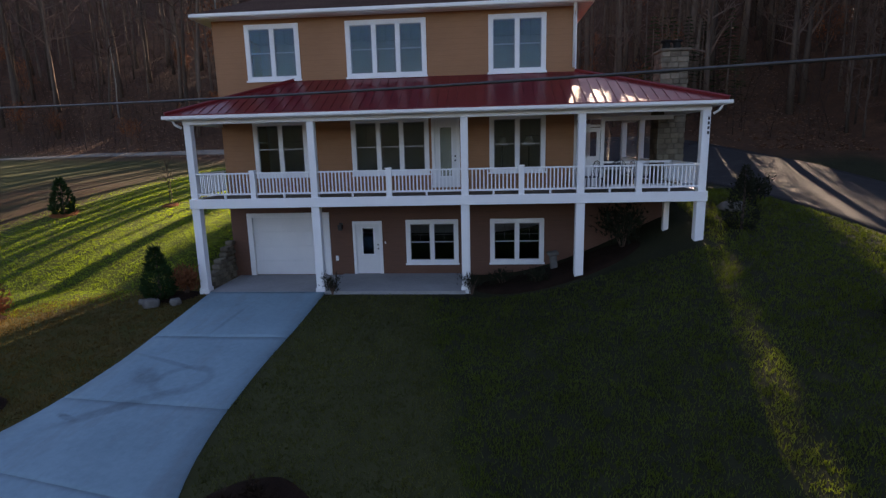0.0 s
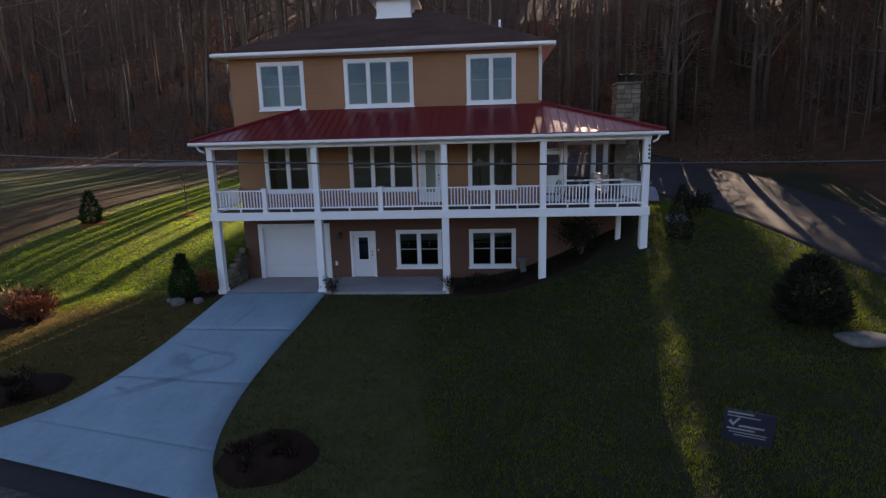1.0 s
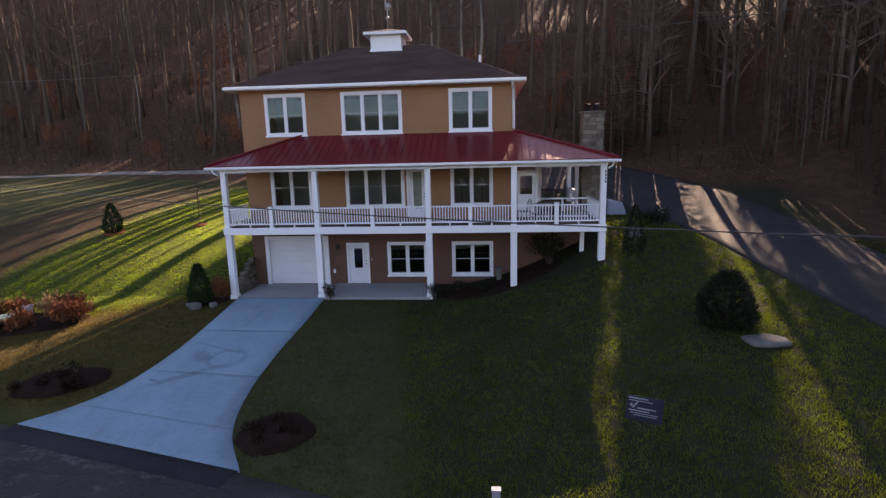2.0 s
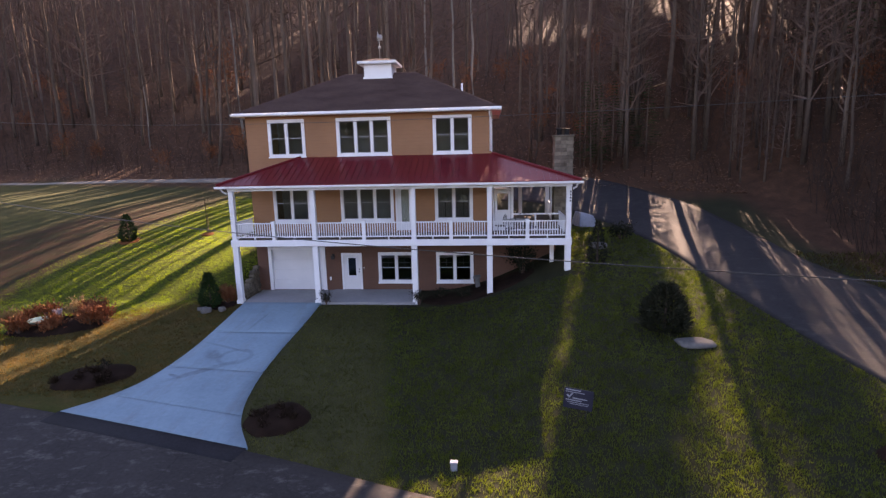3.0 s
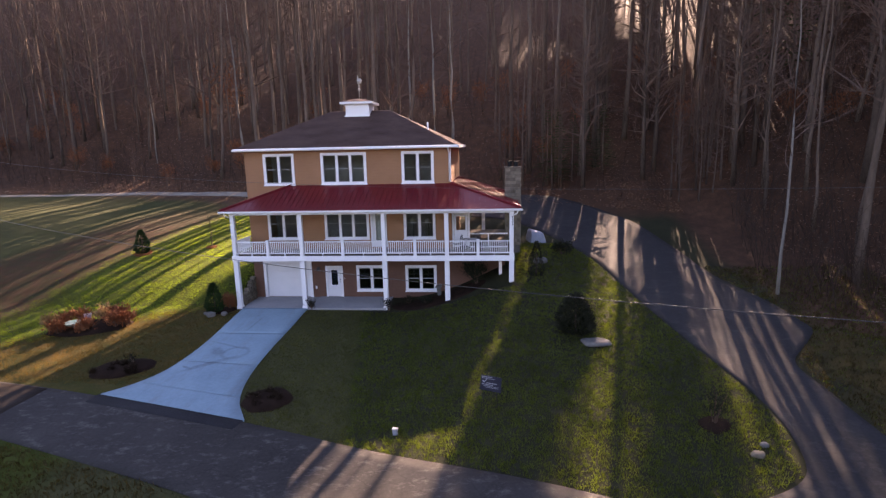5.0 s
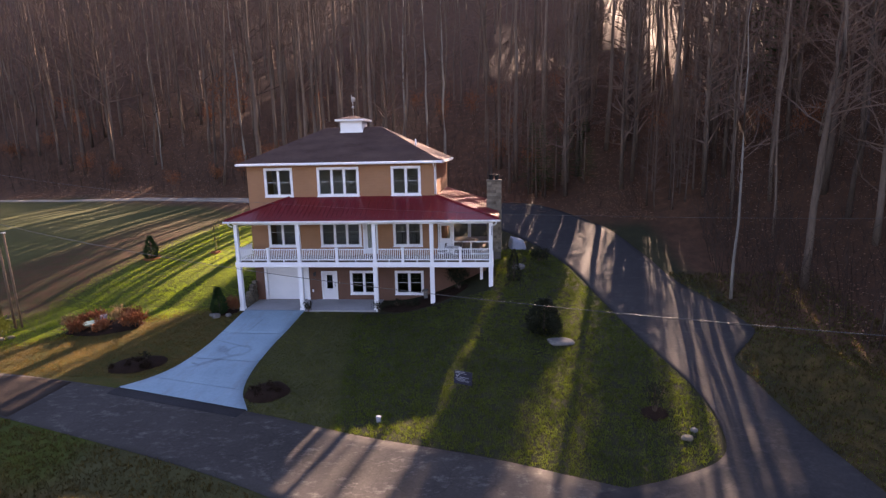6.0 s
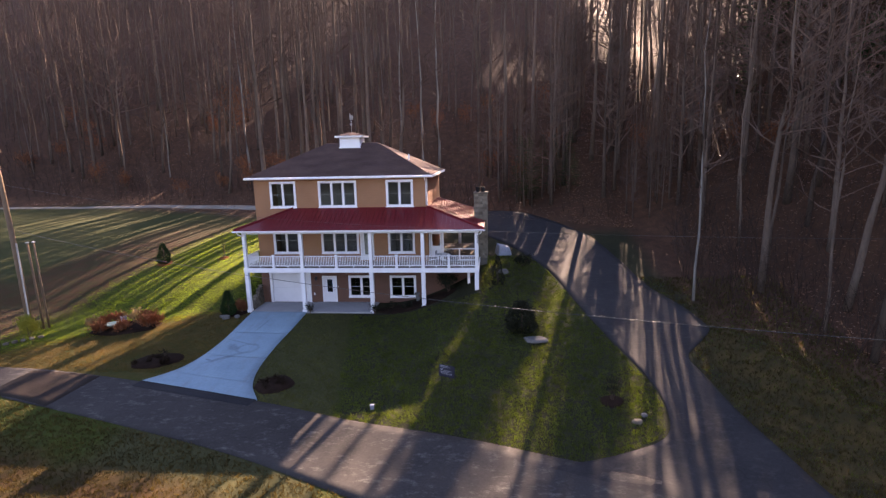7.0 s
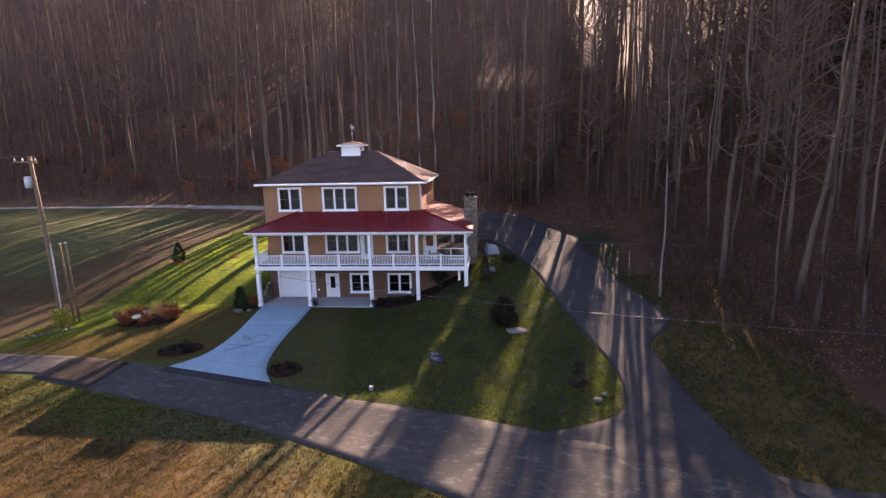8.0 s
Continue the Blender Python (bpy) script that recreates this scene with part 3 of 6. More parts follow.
def door(a, b, c, d, glass, label):
    """An outside door in a white frame with a glazed panel, knob and lock."""
    top = part("door", bm_box((a + 0.10, b - 0.10, 0.03, 0.075, c, glass[2]), (a + 0.10, glass[0], 0.03, 0.075, glass[2], glass[3]),
                              (glass[1], b - 0.10, 0.03, 0.075, glass[2], glass[3]), (a + 0.10, b - 0.10, 0.03, 0.075, glass[3], d - 0.10)), WHITE_DOOR, house, label)
    part("door_frame", bm_box((a, a + 0.11, -0.035, 0.09, c, d), (b - 0.11, b, -0.035, 0.09, c, d), (a + 0.11, b - 0.11, -0.035, 0.09, d - 0.11, d)), WHITE, top, bevel=0.006)
    g0, g1, g2, g3 = glass
    part("glass_frame", bm_box((g0 - 0.03, g0 + 0.02, 0.015, 0.032, g2 - 0.03, g3 + 0.03), (g1 - 0.02, g1 + 0.03, 0.015, 0.032, g2 - 0.03, g3 + 0.03),
                               (g0 + 0.02, g1 - 0.02, 0.015, 0.032, g2 - 0.03, g2 + 0.02), (g0 + 0.02, g1 - 0.02, 0.015, 0.032, g3 - 0.02, g3 + 0.03)), WHITE, top)
    pn = part("pane", bm_box((g0 + 0.002, g1 - 0.002, 0.045, 0.055, g2 + 0.002, g3 - 0.002)), GLASS, top)
    pn.visible_shadow = False
    for zk in (c + 0.95, c + 1.10):
        bm = bmesh.new()
        bmesh.ops.create_uvsphere(bm, u_segments=10, v_segments=6, radius=0.032, matrix=Matrix.Translation((b - 0.17, 0.0, zk)))
        tube(bm, [(b - 0.17, 0.005, zk), (b - 0.17, 0.03, zk)], [0.012, 0.02], 8)
        part("knob", bm, DARK, top, "dark metal knob", True)


door(*DOORS[0], (9.42, 9.86, 3.62, 5.36), "white porch door with tall glass panel")
CURTAIN = surface("cream_curtain", (0.50, 0.45, 0.36), (0.66, 0.60, 0.50), 0.9, 3, 20, 0.3, 0.01, stretch=(6, 1, 0.5))
part("door_curtain", bm_box((9.40, 9.88, 0.085, 0.10, 3.60, 5.38)), CURTAIN, house, "cream curtain behind the porch door glass")
door(*DOORS[1], (6.46, 6.90, 0.80, 1.80), "white basement door with half glass panel")

# two lamps that stand behind the porch window
SHADE_CLOTH = surface("cream_lampshade", (0.42, 0.38, 0.32), (0.55, 0.50, 0.43), 0.85, 3, 20, 0.1, 0.004)
for lx in (11.66, 12.62):
    lamp = thing("floor_lamp", "unlit standing lamp with a cream cloth shade behind the window", "lamp", "lamps behind the window", at=Matrix.Translation((lx, 0.75, FLOOR1 - 0.2)))
    bm = bmesh.new()
    tube(bm, [(0, 0, 0.0), (0, 0, 0.02), (0, 0, 0.03), (0, 0, 1.75)], [0.15, 0.15, 0.02, 0.014], 12)
    part("stand", bm, DARK, lamp, "", True)
    bm = bmesh.new()
    tube(bm, [(0, 0, 1.62), (0, 0, 1.80), (0, 0, 1.96)], [0.23, 0.17, 0.10], 18)
    part("shade", bm, SHADE_CLOTH, lamp, "", True)

# garage door of four ribbed sections in a white surround
ga, gb, gc, gd = GARAGE
gdoor = part("garage_door", bm_box((ga + 0.18, gb - 0.18, 0.12, 0.16, gc, 2.24)), WHITE_DOOR, house, "white sectional garage door")
for k in range(4):
    z0 = gc + 0.01 + k * 0.55
    part("section", bm_box((ga + 0.185, gb - 0.185, 0.098, 0.118, z0, z0 + 0.54)), WHITE_DOOR, gdoor, bevel=0.006)
part("surround", bm_box((ga, ga + 0.19, -0.03, 0.20, gc - 0.02, gd), (gb - 0.19, gb, -0.03, 0.20, gc - 0.02, gd), (ga + 0.19, gb - 0.19, -0.03, 0.20, 2.23, gd)), WHITE, gdoor, bevel=0.008)

# main hipped roof with white fascia and gutter
ex0, ex1, ey0, ey1, ez, ridge = 1.05, 14.55, -0.45, 9.05, 9.30, 11.68
half = (ey1 - ey0) / 2


def roof_mesh():
    bm = bmesh.new()
    lo = [bm.verts.new(p) for p in ((ex0, ey0, ez), (ex1, ey0, ez), (ex1, ey1, ez), (ex0, ey1, ez))]
    hi = [bm.verts.new((ex0 + half, ey0 + half, ridge)), bm.verts.new((ex1 - half, ey0 + half, ridge))]
    for f in ((lo[0], lo[1], hi[1], hi[0]), (lo[2], lo[3], hi[0], hi[1]), (lo[1], lo[2], hi[1]), (lo[3], lo[0], hi[0])):
        bm.faces.new(f)
    bm.faces.new(lo[::-1])
    return bm


roof = part("roof", roof_mesh(), SHINGLE, house, "dark asphalt shingle hip roof")
part("soffit", bm_box((ex0 + 0.02, ex1 - 0.02, ey0 + 0.02, ey1 - 0.02, ez - 0.14, ez - 0.012)), WHITE, roof)
for nm, bx in (("fascia", (ex0 - 0.02, ex1 + 0.02, ey0 - 0.03, ey0 + 0.02, ez - 0.15, ez + 0.02)), ("fascia", (ex0 - 0.02, ex1 + 0.02, ey1 - 0.02, ey1 + 0.03, ez - 0.15, ez + 0.02)),
               ("fascia", (ex0 - 0.03, ex0 + 0.018, ey0 + 0.02, ey1 - 0.02, ez - 0.15, ez + 0.02)), ("fascia", (ex1 - 0.018, ex1 + 0.03, ey0 + 0.02, ey1 - 0.02, ez - 0.15, ez + 0.02))):
    part(nm, bm_box(bx), WHITE, roof)


def gutter(points, parent):
    """A half-round-fronted gutter along an eave."""
    bm = bmesh.new()
    (ax, ay, az), (bx, by, bz) = points
    out = [(-0.0, 0.0), (-0.10, 0.0), (-0.12, 0.03), (-0.12, 0.11), (-0.105, 0.11), (-0.10, 0.04), (-0.01, 0.02), (0.0, 0.02)]
    ra = [bm.verts.new((ax, ay + u, az + w)) for u, w in out]
    rb = [bm.verts.new((bx, by + u, bz + w)) for u, w in out]
    for i in range(len(out)):
        j = (i + 1) % len(out)
        bm.faces.new((ra[i], ra[j], rb[j], rb[i]))
    bm.faces.new(ra)
    bm.faces.new(rb[::-1])
    return part("gutter", bm, WHITE, parent)


gutter(((ex0 - 0.03, ey0 - 0.032, ez - 0.13), (ex1 + 0.03, ey0 - 0.032, ez - 0.13)), roof)
# rows of shingles on the front slope
for k in range(1, 33):
    f = k / 33
    y = ey0 + half * f
    z = ez + (ridge - ez) * f
    xa, xb = ex0 + half * f + 0.02, ex1 - half * f - 0.02
    bm = bmesh.new()
    box(bm, xa, xb, y - 0.06, y + 0.10, z - 0.035, z + 0.012)
    part("course", bm, SHINGLE, roof)
bm = bmesh.new()
tube(bm, [(12.55, 2.2, 9.9), (12.55, 2.2, 10.72)], [0.05, 0.05], 8)
part("vent_pipe", bm, WHITE, roof, "white plastic vent pipe", True)

# cupola with its own little roof and weathervane
cup = part("cupola", bm_box((7.02, 8.58, 3.52, 5.08, 11.0, 12.08)), WHITE, house, "white boxed cupola on the ridge")
part("cap_board", bm_box((6.72, 8.88, 3.22, 5.38, 12.06, 12.20)), WHITE, cup, bevel=0.01)
part("base_flashing", bm_box((6.97, 8.63, 3.47, 5.13, 11.0, 11.36)), WHITE, cup)
bm = bmesh.new()
base = [bm.verts.new(p) for p in ((6.70, 3.20, 12.203), (8.90, 3.20, 12.203), (8.90, 5.40, 12.203), (6.70, 5.40, 12.203))]
tip = bm.verts.new((7.80, 4.30, 12.50))
for i in range(4):
    bm.faces.new((base[i], base[(i + 1) % 4], tip))
bm.faces.new(base[::-1])
part("cap_roof", bm, SHINGLE, cup)
VANE = surface("weathered_copper", (0.30, 0.28, 0.25), (0.5, 0.47, 0.42), 0.4, 2, 20, 0.05, 0.002, metal=0.6)
bm = bmesh.new()
tube(bm, [(7.8, 4.3, 12.46), (7.8, 4.3, 13.75)], [0.028, 0.018], 8)
bmesh.ops.create_uvsphere(bm, u_segments=12, v_segments=8, radius=0.09, matrix=Matrix.Translation((7.8, 4.3, 13.05)))
tube(bm, [(7.68, 4.3, 13.45), (7.98, 4.3, 13.45)], [0.015, 0.015], 6)
prism(bm, [(7.74, 13.42), (7.95, 13.44), (8.0, 13.62), (7.9, 13.78), (7.8, 13.72), (7.72, 13.95), (7.68, 13.6)], 4.285, 4.315)
part("weathervane", bm, VANE, cup, "pale metal weathervane", True)

# ---- porch ----
PX0, PX1, PY = 1.38, 17.72, -2.35
POSTS = [1.50, 5.53, 10.38, 13.97, 17.60]
porch = part("porch", bm_box((PX0, PX1, PY + 0.02, -0.04, 3.02, 3.10), (X1 + 0.01, PX1, -0.04, 7.4, 3.02, 3.10)), DECK_WOOD, house, "raised wrap-around porch")
for k in range(16):
    y = PY + 0.02 + k * 0.144
    part("floor_board", bm_box((PX0 + 0.02, PX1 - 0.02, y, y + 0.136, 3.102, 3.135)), DECK_WOOD, porch)
for k in range(51):
    y = k * 0.144 - 0.03
    part("floor_board", bm_box((X1 + 0.02, PX1 - 0.02, y, y + 0.136, 3.102, 3.135)), DECK_WOOD, porch)
part("rim_beam", bm_box((PX0 - 0.04, PX1 + 0.04, PY - 0.05, PY + 0.018, 2.86, 3.17)), WHITE, porch, bevel=0.008)
part("rim_beam", bm_box((PX0 - 0.04, PX0 + 0.02, PY + 0.02, -0.02, 2.86, 3.17)), WHITE, porch)
part("rim_beam", bm_box((PX1 - 0.02, PX1 + 0.04, PY + 0.02, 7.4, 2.86, 3.17)), WHITE, porch)
for x in [PX0 + 0.5 + 0.6 * i for i in range(27)]:
    part("joist", bm_box((x - 0.025, x + 0.025, PY + 0.02, -0.04, 2.88, 3.018)), WHITE, porch)
# roof beam and ceiling
part("eave_beam", bm_box((PX0 - 0.02, PX1 + 0.02, PY + 0.03, PY + 0.23, 5.56, 5.76)), WHITE, porch, bevel=0.006)
part("eave_beam", bm_box((PX1 - 0.18, PX1 + 0.02, PY + 0.23, 7.4, 5.56, 5.76)), WHITE, porch)
part("eave_beam", bm_box((PX0 - 0.02, PX0 + 0.18, PY + 0.23, -0.02, 5.56, 5.76)), WHITE, porch)
part("porch_ceiling", bm_box((PX0 - 0.3, PX1 + 0.3, PY - 0.15, -0.002, 5.765, 5.80), (X1 + 0.002, PX1 + 0.3, -0.002, 7.4, 5.765, 5.80)), WHITE, porch)


def post(x, y, z0, z1, w=0.115):
    p = part("post", bm_box((x - w, x + w, y - w, y + w, z0, z1)), WHITE, porch, bevel=0.012)
    return p


for i, x in enumerate(POSTS):
    post(x, PY + 0.13, 3.13, 5.56)
    post(x, PY + 0.13, max(-0.1, height(x, PY) - 0.3), 2.86, 0.135)
    gz = max(0.0, height(x, PY))
    if i in (0, 1, 2):
        part("post_base", bm_box((x - 0.17, x + 0.17, PY - 0.04, PY + 0.30, gz - 0.12, gz + 0.16)), WHITE, porch, bevel=0.02)
post(17.60, 4.4, 3.13, 5.56)
post(17.60, 7.2, 3.13, 5.56)
post(17.0, -1.0, 1.3, 2.86, 0.09)
post(15.9, 7.2, 3.13, 5.56)

# railing: rails, mid posts and balusters
bal_me = mesh_of("baluster", bm_box((-0.019, 0.019, -0.019, 0.019, 3.34, 3.95)), WHITE)
block_me = mesh_of("foot_block", bm_box((-0.03, 0.03, -0.03, 0.03, 3.172, 3.28)), WHITE)


def railing(x0, y0, x1, y1):
    d = Vector((x1 - x0, y1 - y0, 0))
    length = d.length
    rot = math.degrees(math.atan2(d.y, d.x))
    m = pose(x0, y0, 0, 0, 0, rot)
    r = part("railing", bm_box((0, length, -0.045, 0.045, 3.95, 4.00), (0, length, -0.03, 0.03, 3.28, 3.34)), WHITE, porch, bevel=0.006, at=m)
    n = max(2, round(length / 0.118))
    for k in range(1, n):
        part("baluster", bal_me, WHITE, r, at=pose(length * k / n, 0, 0))
    part("foot_block", block_me, WHITE, r, at=pose(length / 2, 0, 0))


RY = PY + 0.10
MIDS = [3.50, 7.96, 12.15, 15.73]
for i in range(4):
    a, m, b = POSTS[i] + 0.115, MIDS[i], POSTS[i + 1] - 0.115
    railing(a, RY, m - 0.085, RY)
    railing(m + 0.085, RY, b, RY)
    part("mid_post", bm_box((m - 0.085, m + 0.085, RY - 0.085, RY + 0.085, 3.13, 4.04), (m - 0.10, m + 0.10, RY - 0.10, RY + 0.10, 4.04, 4.07)), WHITE, porch)
railing(1.46, RY + 0.15, 1.46, -0.03)
railing(17.62, RY + 0.15, 17.62, 1.34)
railing(17.62, 2.26, 17.62, 4.28)
railing(17.62, 4.52, 17.62, 7.08)

# standing-seam metal porch roof, hipped at both ends
ry0, rx0, rx1, rz0, rz1, rback = -2.58, 0.95, 18.10, 5.86, 7.08, 7.6
hl = 4.35


def slab_from(corners, thick, material, parent, name, label=""):
    bm = bmesh.new()
    top = [bm.verts.new(c) for c in corners]
    low = [bm.verts.new((c[0], c[1], c[2] - thick)) for c in corners]
    bm.faces.new(top)
    bm.faces.new(low[::-1])
    for i in range(len(corners)):
        j = (i + 1) % len(corners)
        bm.faces.new((top[i], top[j], low[j], low[i]))
    return part(name, bm, material, parent, label)


proof = part("porch_roof", bm_box((rx0 + 0.1, rx1 - 0.1, ry0 + 0.1, -0.05, 5.802, 5.815)), RED_METAL, house, "dark red standing-seam metal porch roof")
slab_from([(rx0, ry0, rz0), (rx1, ry0, rz0), (X1, -0.002, rz1), (hl, -0.002, rz1)], 0.04, RED_METAL, proof, "front_slope")
slab_from([(rx0, -0.002, rz0), (rx0, ry0, rz0), (hl, -0.002, rz1)], 0.04, RED_METAL, proof, "left_slope")
slab_from([(rx1, ry0, rz0), (rx1, rback, rz0), (X1 + 0.002, rback, rz1), (X1 + 0.002, 0.0, rz1)], 0.04, RED_METAL, proof, "side_slope")


def seam(p, q):
    p, q = Vector(p), Vector(q)
    bm = bmesh.new()
    tube(bm, [p, q], [0.012, 0.012], 4)
    part("seam", bm, RED_METAL, proof)


def front_z(y):
    return rz0 + (rz1 - rz0) * (y - ry0) / (0 - ry0)


x = rx0 + 0.2
while x < rx1 - 0.1:
    top_y = -0.01
    if x < hl:
        top_y = ry0 + (0 - ry0) * (x - rx0) / (hl - rx0)
    elif x > X1:
        top_y = ry0 + (0 - ry0) * (rx1 - x) / (rx1 - X1)
    seam((x, ry0, rz0 + 0.012), (x, top_y, front_z(top_y) + 0.012))
    x += 0.3
y = ry0 + 0.3
while y < rback:
    top_x = X1 + 0.01
    if y < 0:
        top_x = rx1 - (rx1 - X1) * (y - ry0) / (0 - ry0)
    zt = rz0 + (rz1 - rz0) * (rx1 - top_x) / (rx1 - X1)
    seam((rx1, y, rz0 + 0.012), (top_x, y, zt + 0.012))
    y += 0.3
for p, q in (((rx1, ry0, rz0), (X1, 0, rz1)), ((rx0, ry0, rz0), (hl, 0, rz1))):
    bm = bmesh.new()
    tube(bm, [Vector(p) + Vector((0, 0, 0.02)), Vector(q) + Vector((0, 0, 0.02))], [0.07, 0.07], 6)
    part("hip_cap", bm, RED_METAL, proof)
part("fascia", bm_box((rx0 + 0.02, rx1 - 0.02, ry0 + 0.012, ry0 + 0.06, rz0 - 0.17, rz0 - 0.045)), WHITE, proof)
part("fascia", bm_box((rx1 - 0.06, rx1 - 0.012, ry0 + 0.062, rback, rz0 - 0.17, rz0 - 0.045)), WHITE, proof)
part("fascia", bm_box((rx0 + 0.012, rx0 + 0.06, ry0 + 0.062, -0.01, rz0 - 0.17, rz0 - 0.045)), WHITE, proof)
gutter(((rx0 - 0.05, ry0 + 0.01, rz0 - 0.15), (rx1 + 0.08, ry0 + 0.01, rz0 - 0.15)), proof)
for pts in ([(17.95, -2.55, 5.72), (17.9, -2.45, 5.55), (17.76, -2.38, 5.45)], [(1.15, -2.55, 5.72), (1.2, -2.45, 5.55), (1.36, -2.38, 5.45)]):
    bm = bmesh.new()
    tube(bm, pts, [0.04] * 3, 8)
    part("downspout", bm, WHITE, proof, "", True)
bm = bmesh.new()
tube(bm, [(14.0, -0.47, 9.2), (14.0, -0.25, 9.0), (14.03, -0.06, 8.85), (14.03, -0.06, 7.2)], [0.045] * 4, 8)
part("downspout", bm, WHITE, house, "white downspout", True)

# chimney of cut stone
CHIMNEY_STONE = surface("chimney_stone", (0.115, 0.096, 0.072), (0.25, 0.212, 0.162), 0.9, 1.6, 7, 0.6, 0.03, vary=0.28)
MORTAR = surface("chimney_mortar", (0.10, 0.09, 0.075), (0.17, 0.155, 0.13), 0.95, 2, 14, 0.4, 0.01)
FLUE = surface("sooty_metal", (0.012, 0.012, 0.012), (0.03, 0.03, 0.03), 0.9, 2, 20, 0.1, 0.004)
chimney = thing("chimney", "square tan stone chimney beside the porch roof", "chimney")
shaft = part("shaft", bm_box((17.38, 18.26, 1.38, 2.22, 1.6, 7.82)), MORTAR, chimney)
part("cap", bm_box((17.30, 18.34, 1.30, 2.30, 7.822, 7.92)), CHIMNEY_STONE, chimney, bevel=0.02)
for fx in (17.62, 18.0):
    bm = bmesh.new()
    tube(bm, [(fx, 1.8, 7.90), (fx, 1.8, 8.18), (fx, 1.8, 8.19), (fx, 1.8, 8.25), (fx, 1.8, 8.28)], [0.13, 0.13, 0.19, 0.19, 0.06], 12)
    part("flue_cap", bm, FLUE, chimney, "dark metal flue cap")

# rough stones laid in courses on the chimney's faces
r9 = random.Random(44)
stone_meshes = []
for k in range(8):
    w, h = (0.24, 0.30, 0.36, 0.20, 0.28, 0.42, 0.32, 0.22)[k], 0.19
    stone_meshes.append((w, mesh_of("stone", bm_box((0.006, w - 0.006, -0.035, 0.02, 0.006, h - 0.006)), CHIMNEY_STONE, False, 0.014)))
for face in (pose(17.36, 1.37, 0), pose(17.37, 2.24, 0, 0, 0, -90), pose(18.27, 1.36, 0, 0, 0, 90)):
    for row in range(25):
        z = 3.1 + 0.19 * row - 0.03
        along = 0.0
        while along < 0.90 - 0.12:
            w, me = stone_meshes[r9.randrange(8)]
            fit_w = min(1.0, (0.90 - along) / w)
            if 0.90 - along - w < 0.12:
                fit_w = (0.90 - along) / w
            part("stone", me, CHIMNEY_STONE, shaft, at=face @ Matrix.Translation((along, r9.uniform(-0.012, 0.012), z)) @ Matrix.Diagonal((fit_w, 1, 1, 1)))
            along += w * fit_w

# ---- bare trees ----
def limb(bm, rng, start, direction, length, r, depth, twigs, coarse=False):
    """A crooked branch that forks into finer ones."""
    pts, radii = [start], [r]
    d = direction.normalized()
    n = (2, 1, 1)[depth] if coarse else (4, 2, 1)[depth]
    for i in range(1, n + 1):
        d = (d + Vector((rng.uniform(-0.36, 0.36), rng.uniform(-0.36, 0.36), rng.uniform(-0.14, 0.24)))).normalized()
        pts.append(pts[-1] + d * length / n)
        radii.append(r * (1 - 0.8 * i / n))
    tube(bm, pts, radii, 4 if depth == 0 and not coarse else 3, False)
    if depth >= 2:
        return
    for k in range(twigs[depth]):
        i = rng.randint(1, n)
        side = Vector((rng.uniform(-1, 1), rng.uniform(-1, 1), rng.uniform(-0.1, 0.8)))
        limb(bm, rng, pts[i], (d + side * 1.1), length * rng.uniform(0.35, 0.65), max(0.006, radii[i] * 0.7), depth + 1, twigs, coarse)


def bare_tree(seed, tall, r, start, count, twigs, spread=1.0, lean=0.03, coarse=False):
    """Meshes of a leafless tree: a tapered trunk and a crown of limbs and twigs."""
    rng = random.Random(seed)
    bm = bmesh.new()
    pts, radii = [], []
    x = y = 0.0
    for i in range(9):
        f = i / 8
        pts.append(Vector((x, y, tall * f - (0.6 if i == 0 else 0))))
        radii.append(r * (1.25 if i == 0 else 1.0) * (1 - 0.9 * f ** 1.15))
        x += rng.uniform(-1, 1) * lean * tall / 8 * 2
        y += rng.uniform(-1, 1) * lean * tall / 8 * 2
    tube(bm, pts[::2] if coarse else pts, radii[::2] if coarse else radii, 5 if coarse else 8)
    trunk = mesh_of("trunk", bm, BARK, True)
    bm = bmesh.new()
    for k in range(count):
        f = rng.uniform(start, 0.97)
        i = min(7, int(f * 8))
        p = pts[i].lerp(pts[i + 1], f * 8 - i)
        rr = radii[i] * 0.45
        a = rng.uniform(0, 2 * math.pi)
        up = rng.uniform(0.08, 1.0)
        limb(bm, rng, p, Vector((math.cos(a), math.sin(a), up)), tall * (0.30 - 0.18 * f) * rng.uniform(0.7, 1.2) * spread, max(0.018, rr), 0, twigs, coarse)
    crown = mesh_of("crown", bm, TWIG)
    return trunk, crown


TREES = [bare_tree(11 + i, 20 + 2.2 * (i % 4), 0.10 + 0.026 * (i % 5), 0.34 + 0.05 * (i % 3), 16, (3, 3), 1.1, 0.045) for i in range(9)]
BIG = [bare_tree(71 + i, 21 + i, 0.20 + 0.03 * i, 0.30, 20, (5, 4), 1.45) for i in range(3)]


def plant_tree(x, y, kind, scale, turn, label, group="trees at the wood's edge", lean=0.0, name="tree"):
    t = thing(name, label, "tree", group, at=Matrix.Translation((x, y, height(x, y))) @ pose(0, 0, 0, lean, 0, turn) @ Matrix.Scale(scale, 4))
    part("trunk", kind[0], BARK, t)
    part("crown", kind[1], TWIG, t)
    return t


rng = random.Random(5)
spots = []


SUNNY = ((18.0, 18.8), (22.9, 23.6), (24.4, 25.0), (27.9, 28.7), (29.1, 31.5))


def in_light(x, y, half):
    """Whether a tree of that half-width would stand in one of the sunny gaps of the woods, which run along the sun's bearing."""
    return any(a - half < x - 0.24 * y < b + half for a, b in SUNNY)


def low_wood(x, y):
    """The younger, lower wood behind the house."""
    return 8.5 < x - 0.24 * y < 31.5 and y < 66


